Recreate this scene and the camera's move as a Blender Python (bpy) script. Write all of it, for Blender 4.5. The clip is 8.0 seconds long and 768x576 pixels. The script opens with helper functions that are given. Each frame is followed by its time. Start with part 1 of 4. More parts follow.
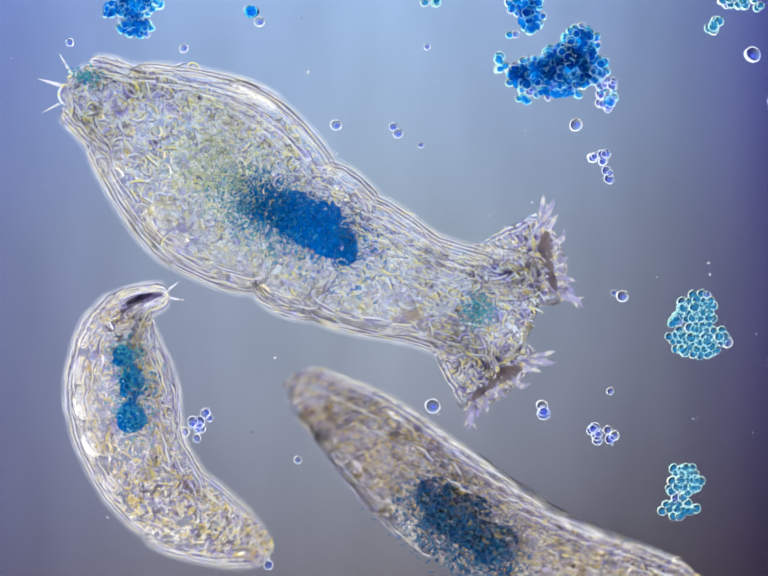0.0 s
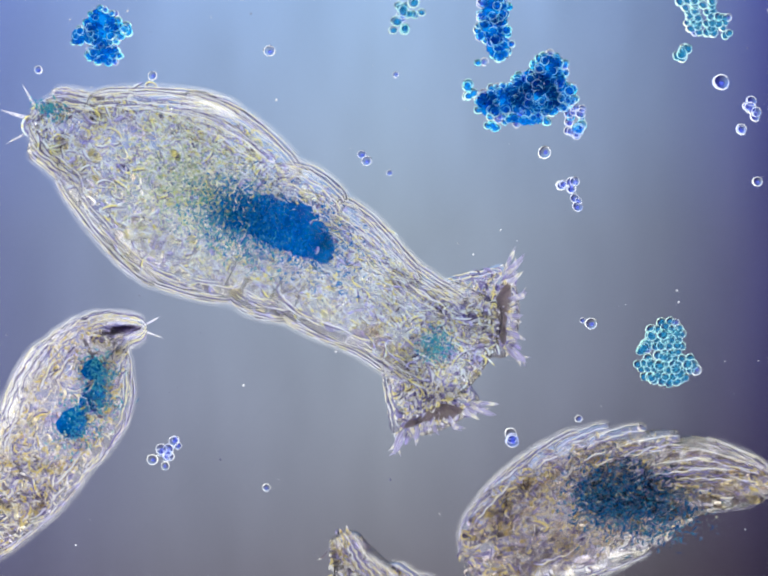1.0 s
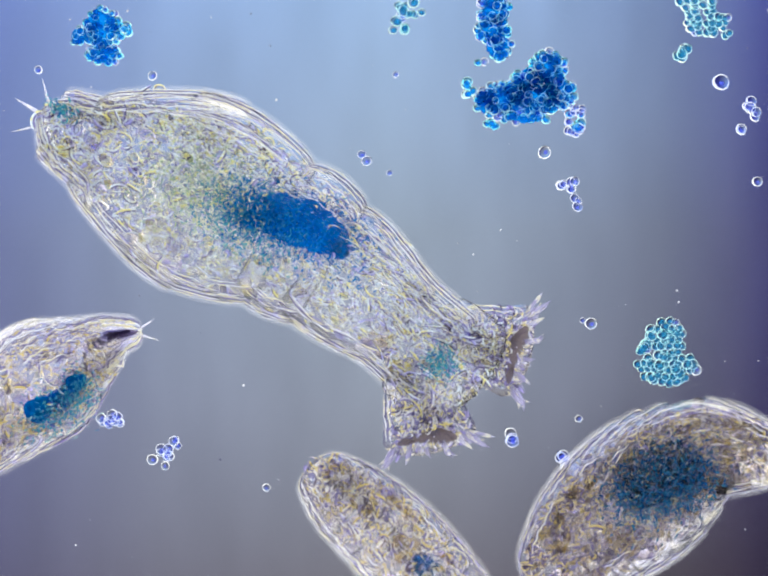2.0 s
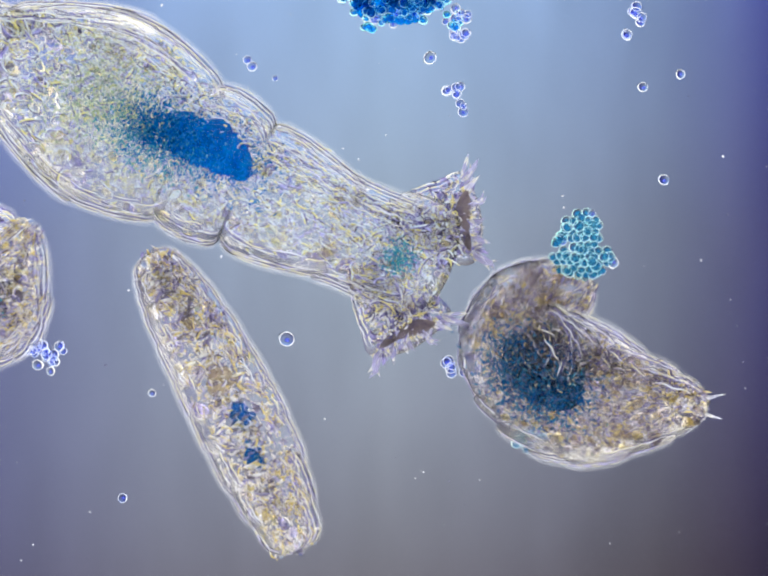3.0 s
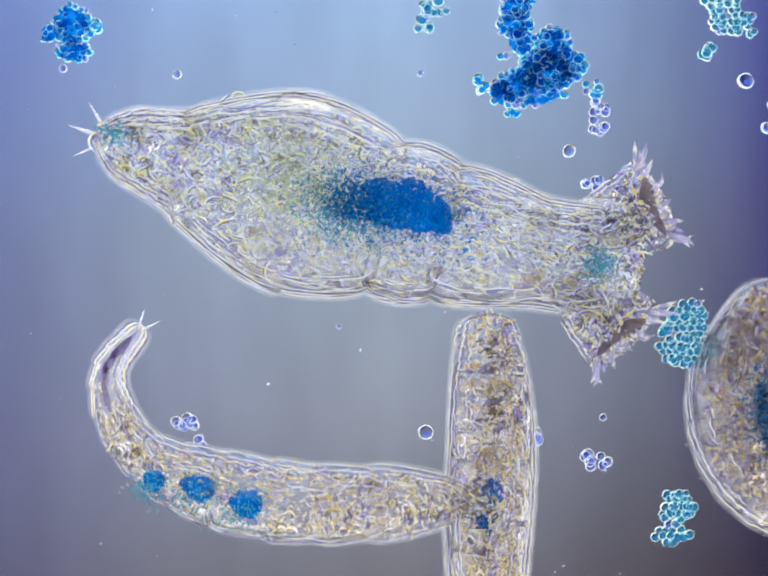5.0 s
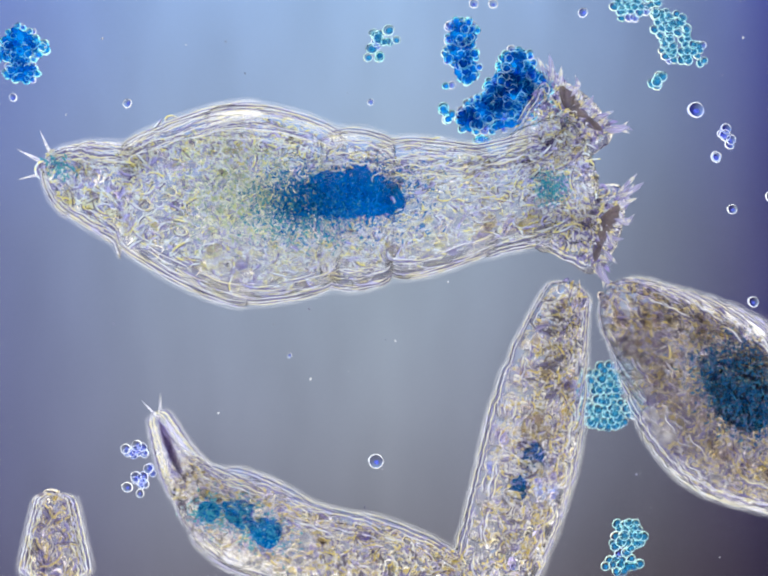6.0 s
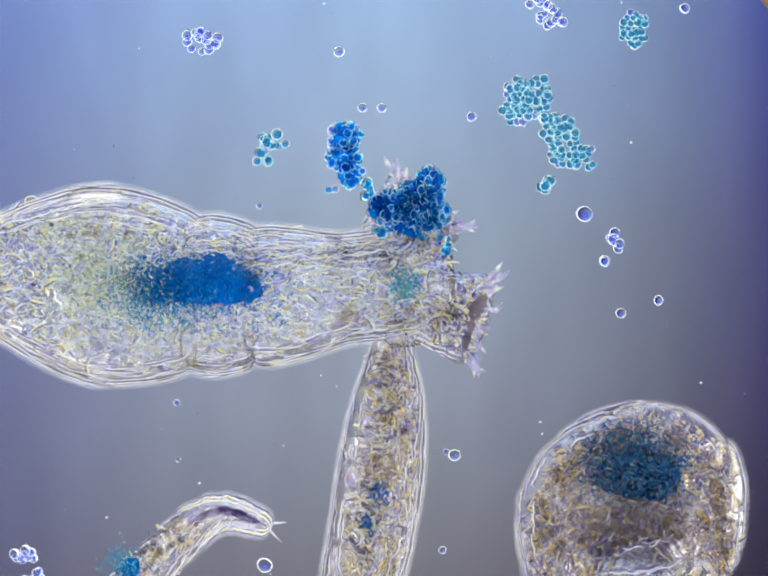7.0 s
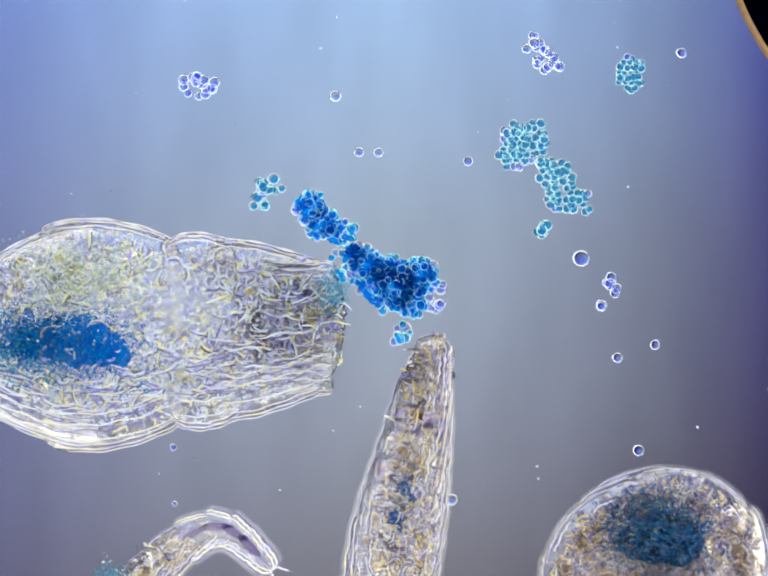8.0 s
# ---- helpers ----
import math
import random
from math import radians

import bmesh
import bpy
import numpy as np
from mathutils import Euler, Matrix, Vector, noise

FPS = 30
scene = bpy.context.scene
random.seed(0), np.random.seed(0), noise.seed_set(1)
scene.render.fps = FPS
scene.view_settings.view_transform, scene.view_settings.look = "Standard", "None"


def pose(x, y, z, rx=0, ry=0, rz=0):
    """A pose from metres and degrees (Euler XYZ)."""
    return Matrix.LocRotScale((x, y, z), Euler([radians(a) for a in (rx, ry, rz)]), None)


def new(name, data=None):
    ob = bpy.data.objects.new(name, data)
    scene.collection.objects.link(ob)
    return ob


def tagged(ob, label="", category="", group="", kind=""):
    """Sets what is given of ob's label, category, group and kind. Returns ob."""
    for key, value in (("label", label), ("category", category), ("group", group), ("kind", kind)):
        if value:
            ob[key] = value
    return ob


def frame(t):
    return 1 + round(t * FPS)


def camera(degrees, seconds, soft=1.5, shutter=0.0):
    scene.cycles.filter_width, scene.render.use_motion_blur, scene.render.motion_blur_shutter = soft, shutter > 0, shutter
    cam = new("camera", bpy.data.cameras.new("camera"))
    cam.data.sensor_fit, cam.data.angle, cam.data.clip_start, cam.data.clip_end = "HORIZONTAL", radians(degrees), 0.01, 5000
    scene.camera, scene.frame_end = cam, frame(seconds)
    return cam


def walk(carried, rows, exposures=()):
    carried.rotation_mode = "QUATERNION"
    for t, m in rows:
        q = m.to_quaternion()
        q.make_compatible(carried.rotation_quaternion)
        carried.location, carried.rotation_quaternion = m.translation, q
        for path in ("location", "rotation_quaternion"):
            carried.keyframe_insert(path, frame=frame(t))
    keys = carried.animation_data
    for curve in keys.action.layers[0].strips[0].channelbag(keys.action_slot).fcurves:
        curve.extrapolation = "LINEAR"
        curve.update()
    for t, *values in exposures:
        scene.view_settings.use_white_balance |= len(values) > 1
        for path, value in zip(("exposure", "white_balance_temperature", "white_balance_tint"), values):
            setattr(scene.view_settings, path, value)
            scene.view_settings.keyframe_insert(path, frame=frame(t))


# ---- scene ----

# A drop of pond water between glass, built a thousand times its true size: 1 m here is 1 mm on the slide.
# Plan numbers are in units of 0.4 mm, x to the right and y down, as the stage's scale reads them.
U = 0.0004
CX, CY = 784.0, 588.0

# How far the stage has been pushed, in plan units: seconds, right, down.
PAN = [(0.0, 65, -57), (0.5, 64, -57), (0.6, 64, -57), (0.7, 50, -44), (0.8, 0, 0), (1.0, 0, 0), (1.5, 0, 0), (2.0, 0, 0),
       (2.1, -30, -9), (2.2, -124, -73), (3.3, -239, -198), (3.5, -115, -133), (3.8, -76, -139), (3.9, -6, -161),
       (4.0, 168, -116), (4.2, 166, -108), (5.3, -18, 41), (5.5, -50, 55), (6.0, -52, 57), (6.1, -82, 132), (6.2, -131, 181),
       (6.3, -176, 208), (6.5, -222, 238), (7.0, -282, 272), (7.1, -283, 273), (7.3, -358, 316), (7.5, -358, 318),
       (7.7, -338, 334), (8.0, -289, 364)]


def pan(t):
    for (t0, x0, y0), (t1, x1, y1) in zip(PAN, PAN[1:]):
        if t <= t1:
            f = (t - t0) / (t1 - t0)
            return x0 + f * (x1 - x0), y0 + f * (y1 - y0)
    return PAN[-1][1:]


def spot(x, y, t=None, z=0.0):
    """The place of a plan point, given in the stage's reading at t, or on the slide itself."""
    dx, dy = pan(t) if t is not None else (0.0, 0.0)
    return Vector(((x - dx - CX) * U, (CY - y + dy) * U, z))


# ---- the camera ----
LENS = 10.0
HEIGHT = CX * U / math.tan(radians(LENS / 2)) + 0.05
cam = camera(LENS, 8.0, soft=2.1, shutter=0.25)
scene.cycles.max_bounces = scene.cycles.transmission_bounces = 40
scene.cycles.transparent_max_bounces = 40
OVER = [(t, -x * U, y * U) for t, x, y in PAN]
walk(cam, [(t, pose(x, y, HEIGHT)) for t, x, y in OVER], [(0.0, 0.0), (7.0, 0.0), (7.5, 0.05), (8.0, 0.11)])

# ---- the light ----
# Even world glow, added to brighten the upper side of the tissue.
world = bpy.data.worlds.new("top_fill")
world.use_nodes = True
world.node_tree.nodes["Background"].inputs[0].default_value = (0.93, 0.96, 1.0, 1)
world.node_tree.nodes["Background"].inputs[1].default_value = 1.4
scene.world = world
FIELD_Z = -4.0


# ---- materials ----
def material(name):
    m = bpy.data.materials.new(name)
    m.use_nodes = True
    m.node_tree.nodes.clear()
    return m, m.node_tree.nodes, m.node_tree.links


def node(nodes, kind, **values):
    n = nodes.new(kind)
    for key, value in values.items():
        if key in n.inputs:
            n.inputs[key].default_value = value
    return n


def ramp(nodes, stops, mode="LINEAR"):
    n = nodes.new("ShaderNodeValToRGB")
    n.color_ramp.interpolation = mode
    els = n.color_ramp.elements
    while len(els) < len(stops):
        els.new(0.5)
    for el, (p, c) in zip(els, stops):
        el.position, el.color = p, (*c, 1)
    return n


def finish(m, nodes, links, shader):
    out = nodes.new("ShaderNodeOutputMaterial")
    links.new(shader, out.inputs["Surface"])
    return m


def field_material():
    """The lamp's field: blue at the top, violet at the sides, dim and warm at the foot."""
    m, n, l = material("lamp_field")
    co = n.new("ShaderNodeTexCoord")
    sep = n.new("ShaderNodeSeparateXYZ")
    l.new(co.outputs["Object"], sep.inputs[0])
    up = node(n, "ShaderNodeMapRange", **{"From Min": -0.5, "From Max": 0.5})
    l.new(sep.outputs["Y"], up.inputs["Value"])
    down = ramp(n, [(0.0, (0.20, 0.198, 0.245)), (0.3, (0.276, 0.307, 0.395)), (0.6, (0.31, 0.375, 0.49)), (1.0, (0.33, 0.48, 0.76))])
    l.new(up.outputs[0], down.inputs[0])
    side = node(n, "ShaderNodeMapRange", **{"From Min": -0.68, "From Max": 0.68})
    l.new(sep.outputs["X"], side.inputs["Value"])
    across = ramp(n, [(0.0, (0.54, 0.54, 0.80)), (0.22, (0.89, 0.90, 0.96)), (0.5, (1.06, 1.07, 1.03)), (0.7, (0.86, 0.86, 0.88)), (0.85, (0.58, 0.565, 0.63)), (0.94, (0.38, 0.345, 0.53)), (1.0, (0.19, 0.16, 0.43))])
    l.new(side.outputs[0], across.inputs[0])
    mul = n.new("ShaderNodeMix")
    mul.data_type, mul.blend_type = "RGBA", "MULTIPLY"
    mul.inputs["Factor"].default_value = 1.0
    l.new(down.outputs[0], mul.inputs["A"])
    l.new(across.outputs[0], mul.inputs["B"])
    uneven = node(n, "ShaderNodeTexNoise", Scale=4.0, Detail=2.0)
    squash = node(n, "ShaderNodeMapping", Scale=(2.2, 0.7, 1.0))
    l.new(co.outputs["Object"], squash.inputs["Vector"])
    l.new(squash.outputs[0], uneven.inputs["Vector"])
    level = node(n, "ShaderNodeMapRange", **{"From Min": 0.3, "From Max": 0.7, "To Min": 0.93, "To Max": 1.06})
    l.new(uneven.outputs[0], level.inputs["Value"])
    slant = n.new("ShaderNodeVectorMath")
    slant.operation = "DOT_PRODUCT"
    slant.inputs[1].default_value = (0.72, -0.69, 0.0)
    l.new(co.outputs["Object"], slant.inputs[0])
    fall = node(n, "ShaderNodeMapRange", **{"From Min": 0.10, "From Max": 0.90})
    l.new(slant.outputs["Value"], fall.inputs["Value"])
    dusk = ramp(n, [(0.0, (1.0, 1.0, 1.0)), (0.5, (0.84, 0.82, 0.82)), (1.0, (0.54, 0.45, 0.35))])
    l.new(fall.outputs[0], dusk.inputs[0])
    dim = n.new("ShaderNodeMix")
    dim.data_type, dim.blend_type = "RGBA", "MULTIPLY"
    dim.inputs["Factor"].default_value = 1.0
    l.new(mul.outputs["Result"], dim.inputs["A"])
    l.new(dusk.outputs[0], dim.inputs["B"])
    em = n.new("ShaderNodeEmission")
    l.new(dim.outputs["Result"], em.inputs["Color"])
    l.new(level.outputs[0], em.inputs["Strength"])
    return finish(m, n, l, em.outputs[0])


def glow_material(name, colour, strength):
    m, n, l = material(name)
    em = node(n, "ShaderNodeEmission", Color=(*colour, 1), Strength=strength)
    return finish(m, n, l, em.outputs[0])


def cuticle_material(name, tint, veil, scale=90.0, ior=1.028):
    """Clear skin that bends the light at its edges, over a veil of pale tissue with fine threads."""
    m, n, l = material(name)
    co = n.new("ShaderNodeTexCoord")
    warp = node(n, "ShaderNodeTexNoise", Scale=scale, Detail=4.0, Roughness=0.65, Distortion=1.6)
    l.new(co.outputs["Object"], warp.inputs["Vector"])
    fine = node(n, "ShaderNodeTexNoise", Scale=scale * 3.2, Detail=2.0, Roughness=0.6, Distortion=2.5)
    l.new(co.outputs["Object"], fine.inputs["Vector"])
    bump = node(n, "ShaderNodeBump", Strength=0.5, Distance=0.003)
    l.new(fine.outputs[0], bump.inputs["Height"])
    clear = node(n, "ShaderNodeBsdfRefraction", Color=(0.97, 0.97, 0.99, 1), Roughness=0.0, IOR=ior)
    l.new(bump.outputs[0], clear.inputs["Normal"])
    col = ramp(n, [(0.25, (0.62, 0.60, 0.85)), (0.42, (0.85, 0.85, 0.97)), (0.55, tint), (0.66, (0.95, 0.90, 0.60)), (0.8, (0.95, 0.95, 1.0))])
    l.new(warp.outputs[0], col.inputs[0])
    flesh = n.new("ShaderNodeBsdfTranslucent")
    l.new(col.outputs[0], flesh.inputs["Color"])
    amount = node(n, "ShaderNodeMapRange", **{"From Min": 0.4, "From Max": 0.65, "To Min": 0.02, "To Max": veil})
    l.new(fine.outputs[0], amount.inputs["Value"])
    mix = n.new("ShaderNodeMixShader")
    l.new(amount.outputs[0], mix.inputs[0])
    l.new(clear.outputs[0], mix.inputs[1])
    l.new(flesh.outputs[0], mix.inputs[2])
    return finish(m, n, l, mix.outputs[0])


def fleck_material(name, stops, solid=0.85):
    """Grains and threads of tissue, each of one colour, that let light through."""
    m, n, l = material(name)
    geo = n.new("ShaderNodeNewGeometry")
    col = ramp(n, stops, "CONSTANT")
    co = n.new("ShaderNodeTexCoord")
    patch = node(n, "ShaderNodeTexNoise", Scale=75.0, Detail=1.5, Roughness=0.6)
    l.new(co.outputs["Object"], patch.inputs["Vector"])
    spread = node(n, "ShaderNodeMapRange", Value=0.5, **{"From Min": 0.32, "From Max": 0.68, "To Min": -0.05, "To Max": 0.55})
    l.new(patch.outputs[0], spread.inputs["Value"])
    both = n.new("ShaderNodeMath")
    both.operation = "MULTIPLY_ADD"
    both.inputs[1].default_value = 0.5
    l.new(geo.outputs["Random Per Island"], both.inputs[0])
    l.new(spread.outputs[0], both.inputs[2])
    l.new(both.outputs[0], col.inputs[0])
    thin = n.new("ShaderNodeBsdfTranslucent")
    top = n.new("ShaderNodeBsdfDiffuse")
    l.new(col.outputs[0], thin.inputs["Color"])
    l.new(col.outputs[0], top.inputs["Color"])
    mix = node(n, "ShaderNodeMixShader", Fac=0.5)
    l.new(thin.outputs[0], mix.inputs[1])
    l.new(top.outputs[0], mix.inputs[2])
    clear = n.new("ShaderNodeBsdfTransparent")
    whole = node(n, "ShaderNodeMixShader", Fac=solid)
    l.new(clear.outputs[0], whole.inputs[1])
    l.new(mix.outputs[0], whole.inputs[2])
    return finish(m, n, l, whole.outputs[0])


def stain_material(name, deep, light, pass_through):
    """Blue-stained matter, mottled, that swallows red and green light."""
    m, n, l = material(name)
    co = n.new("ShaderNodeTexCoord")
    no = node(n, "ShaderNodeTexNoise", Scale=160.0, Detail=4.0, Roughness=0.7)
    l.new(co.outputs["Object"], no.inputs["Vector"])
    col = ramp(n, [(0.35, deep), (0.7, light)])
    l.new(no.outputs[0], col.inputs[0])
    tr = node(n, "ShaderNodeBsdfTransparent", Color=(*pass_through, 1))
    tl = n.new("ShaderNodeBsdfTranslucent")
    l.new(col.outputs[0], tl.inputs["Color"])
    mix = node(n, "ShaderNodeMixShader", Fac=0.45)
    l.new(tr.outputs[0], mix.inputs[1])
    l.new(tl.outputs[0], mix.inputs[2])
    return finish(m, n, l, mix.outputs[0])


def cell_material(name, stops, ior=1.10):
    m, n, l = material(name)
    info = n.new("ShaderNodeObjectInfo")
    col = ramp(n, stops)
    l.new(info.outputs["Random"], col.inputs[0])
    clear = node(n, "ShaderNodeBsdfRefraction", Roughness=0.0, IOR=ior)
    l.new(col.outputs[0], clear.inputs["Color"])
    return finish(m, n, l, clear.outputs[0])


def vesicle_material(name, stops):
    """Clear drops inside the body that bend the light, each with a faint tint."""
    m, n, l = material(name)
    geo = n.new("ShaderNodeNewGeometry")
    col = ramp(n, stops)
    l.new(geo.outputs["Random Per Island"], col.inputs[0])
    clear = node(n, "ShaderNodeBsdfRefraction", Roughness=0.0, IOR=1.075)
    l.new(col.outputs[0], clear.inputs["Color"])
    return finish(m, n, l, clear.outputs[0])


def glass_material(name, ior=1.5, colour=(1, 1, 1)):
    m, n, l = material(name)
    g = node(n, "ShaderNodeBsdfGlass", Roughness=0.0, IOR=ior, Color=(*colour, 1))
    return finish(m, n, l, g.outputs[0])


def metal_material(name, colour, rough):
    m, n, l = material(name)
    no = node(n, "ShaderNodeTexNoise", Scale=9.0, Detail=5.0)
    mr = node(n, "ShaderNodeMapRange", **{"To Min": rough - 0.1, "To Max": rough + 0.1})
    l.new(no.outputs[0], mr.inputs["Value"])
    b = node(n, "ShaderNodeBsdfPrincipled", Metallic=0.6, **{"Base Color": (*colour, 1)})
    l.new(mr.outputs[0], b.inputs["Roughness"])
    return finish(m, n, l, b.outputs[0])


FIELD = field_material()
RING = glow_material("ring_light", (1.0, 0.94, 0.74), 1.6)
FILL_GLOW = glow_material("rim_light", (0.97, 0.97, 1.0), 1.7)
SLIDE = glass_material("slide_glass", 1.13, (0.99, 0.995, 1.0))
BUBBLE = glass_material("bubble_air", 0.75)
BLACK = metal_material("black_metal", (0.02, 0.02, 0.022), 0.5)
SKIN_PALE = cuticle_material("skin_pale", (0.92, 0.93, 0.96), 0.09)
SKIN_BUFF = cuticle_material("skin_buff", (0.92, 0.90, 0.88), 0.09)
SKIN_FOOT = cuticle_material("skin_foot", (0.95, 0.92, 0.80), 0.2)
SPUR = cuticle_material("spur_skin", (0.95, 0.95, 0.97), 0.75)
PALE = [(0.0, (0.62, 0.62, 0.97)), (0.22, (0.89, 0.96, 1.0)), (0.49, (0.97, 0.92, 0.44)), (0.64, (0.90, 0.97, 1.0)), (0.84, (0.66, 0.65, 0.97))]
BUFF = [(0.0, (0.48, 0.46, 0.66)), (0.20, (0.90, 0.78, 0.36)), (0.38, (0.76, 0.73, 0.72)), (0.56, (0.32, 0.28, 0.36)), (0.70, (0.84, 0.73, 0.40))]
OLIVE = [(0.0, (0.74, 0.78, 0.44)), (0.25, (0.46, 0.58, 0.40)), (0.5, (0.92, 0.94, 0.78)), (0.7, (0.34, 0.44, 0.46))]
TEAL = [(0.0, (0.06, 0.32, 0.5)), (0.4, (0.10, 0.48, 0.55)), (0.7, (0.02, 0.18, 0.5)), (0.85, (0.5, 0.75, 0.7))]
FLECK_PALE = fleck_material("fleck_pale", PALE)
FLECK_BUFF = fleck_material("fleck_buff", BUFF)
FLECK_LOBE = fleck_material("fleck_lobe", [(0.0, (0.62, 0.60, 0.88)), (0.22, (0.94, 0.95, 0.97)), (0.46, (0.96, 0.88, 0.44)), (0.63, (0.92, 0.93, 0.95)), (0.84, (0.60, 0.57, 0.84))])
# Dark flecks that paint relief shading into the pale tissue.
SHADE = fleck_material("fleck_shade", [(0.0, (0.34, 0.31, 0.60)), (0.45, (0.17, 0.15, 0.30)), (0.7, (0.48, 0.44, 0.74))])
LINE = fleck_material("skin_line", [(0.0, (0.24, 0.22, 0.42)), (0.5, (0.34, 0.31, 0.62)), (0.8, (0.22, 0.20, 0.30))])
BAND = fleck_material("cross_band", [(0.0, (0.34, 0.31, 0.50)), (0.22, (0.26, 0.23, 0.28)), (0.42, (0.97, 0.96, 0.92)), (0.62, (0.82, 0.72, 0.36)), (0.76, (0.34, 0.31, 0.48))])
GROOVE = stain_material("groove_brown", (0.28, 0.25, 0.28), (0.56, 0.49, 0.44), (0.70, 0.66, 0.68))
RIM_SHADE = stain_material("bubble_rim_shade", (0.001, 0.001, 0.004), (0.003, 0.004, 0.02), (0.01, 0.012, 0.07))
TAN_FRINGE = stain_material("tan_fringe", (0.42, 0.30, 0.17), (0.60, 0.46, 0.28), (0.6, 0.5, 0.4))
EDGE = fleck_material("skin_edge", [(0.0, (0.93, 0.95, 0.99)), (0.5, (0.97, 0.94, 0.74)), (0.75, (0.82, 0.82, 1.0))])
FLECK_OLIVE = fleck_material("fleck_olive", OLIVE)
FLECK_BLUE = fleck_material("fleck_blue", [(0.0, (0.0, 0.16, 0.52)), (0.5, (0.01, 0.24, 0.60)), (0.85, (0.08, 0.38, 0.60))])
FLECK_CREAM = fleck_material("fleck_cream", [(0.0, (0.60, 0.57, 0.82)), (0.18, (0.97, 0.95, 0.88)), (0.41, (0.92, 0.79, 0.32)), (0.63, (0.90, 0.88, 0.84)), (0.86, (0.56, 0.53, 0.76))])
FLECK_SLATE = fleck_material("fleck_slate", [(0.0, (0.02, 0.12, 0.32)), (0.35, (0.05, 0.22, 0.40)), (0.55, (0.16, 0.20, 0.34)), (0.72, (0.10, 0.30, 0.42)), (0.88, (0.5, 0.5, 0.4))])
FLECK_TEAL = fleck_material("fleck_teal", TEAL)
GUT = stain_material("gut_blue", (0.0, 0.16, 0.50), (0.0, 0.38, 0.74), (0.0, 0.60, 0.96))
GUT_DARK = stain_material("gut_slate", (0.0, 0.10, 0.30), (0.03, 0.22, 0.42), (0.10, 0.46, 0.72))
MASTAX = stain_material("mastax_brown", (0.30, 0.24, 0.18), (0.62, 0.54, 0.36), (0.75, 0.72, 0.68))
FOOT_CORE = stain_material("foot_core", (0.22, 0.19, 0.30), (0.44, 0.40, 0.49), (0.62, 0.58, 0.69))
JELLY = stain_material("jelly_blue", (0.0, 0.20, 0.54), (0.02, 0.32, 0.64), (0.12, 0.66, 0.92))
CELL_BLUE = cell_material("cell_blue", [(0.0, (0.5, 0.86, 0.97)), (0.5, (0.70, 0.93, 0.98)), (1.0, (0.9, 0.98, 1.0))])
CELL_GREEN = cell_material("cell_green", [(0.0, (0.70, 0.88, 0.92)), (0.5, (0.82, 0.94, 0.95)), (1.0, (0.94, 0.98, 0.98))], 1.06)
CELL_CLEAR = cell_material("cell_clear", [(0.0, (0.75, 0.8, 1.0)), (1.0, (0.95, 0.97, 1.0))], 1.06)
CORE_BLUE = stain_material("core_blue", (0.0, 0.20, 0.54), (0.05, 0.36, 0.68), (0.25, 0.74, 0.95))
CORE_TEAL = stain_material("core_teal", (0.01, 0.14, 0.42), (0.08, 0.36, 0.46), (0.32, 0.70, 0.82))
CORE_VIOLET = stain_material("core_violet", (0.10, 0.12, 0.48), (0.22, 0.28, 0.66), (0.58, 0.64, 0.95))
VESICLE = vesicle_material("vesicle_pale", [(0.0, (1.0, 1.0, 1.0)), (0.4, (0.98, 0.98, 1.0)), (0.65, (1.0, 0.97, 0.80)), (1.0, (0.84, 0.82, 1.0))])
VESICLE_BUFF = vesicle_material("vesicle_buff", [(0.0, (0.98, 0.97, 0.93)), (0.4, (0.93, 0.91, 0.96)), (0.7, (0.98, 0.94, 0.76)), (1.0, (0.86, 0.84, 0.95))])
# Pale cell walls with the cells' bright rim of light put into the colour.
WALL_GLINT = fleck_material("cell_wall_glint", [(0.0, (0.70, 0.88, 0.95)), (0.4, (0.56, 0.82, 0.72)), (0.75, (0.80, 0.88, 0.60))])
WALL_GLINT_CLEAR = fleck_material("cell_wall_glint_clear", [(0.0, (0.92, 0.96, 1.0)), (0.4, (0.97, 0.98, 0.98)), (0.75, (0.86, 0.90, 1.0))], 0.6)
DUST = fleck_material("dust", [(0.0, (0.30, 0.30, 0.42)), (0.25, (0.62, 0.63, 0.70)), (0.5, (0.85, 0.86, 0.90)), (0.7, (0.22, 0.22, 0.34))])
HALO = fleck_material("slime_coat", [(0.0, (0.95, 0.96, 1.0)), (0.5, (0.97, 0.95, 0.93))], 0.045)
CILIA = fleck_material("cilia", [(0.0, (0.36, 0.34, 0.56)), (0.25, (0.60, 0.59, 0.74)), (0.40, (0.86, 0.84, 0.72)), (0.52, (0.42, 0.40, 0.60))], 0.42)


# ---- mesh helpers ----
def mesh_of(name, verts, faces, mat, smooth=True):
    me = bpy.data.meshes.new(name)
    me.from_pydata(verts, [], faces)
    me.materials.append(mat)
    if smooth:
        me.shade_smooth()
    return me


def part(name, mesh, parent, label="", kind=""):
    ob = new(name, mesh)
    ob.parent = parent
    return tagged(ob, label, kind=kind)


def thing(name, label, category, group=""):
    return tagged(new(name), label, category, group)


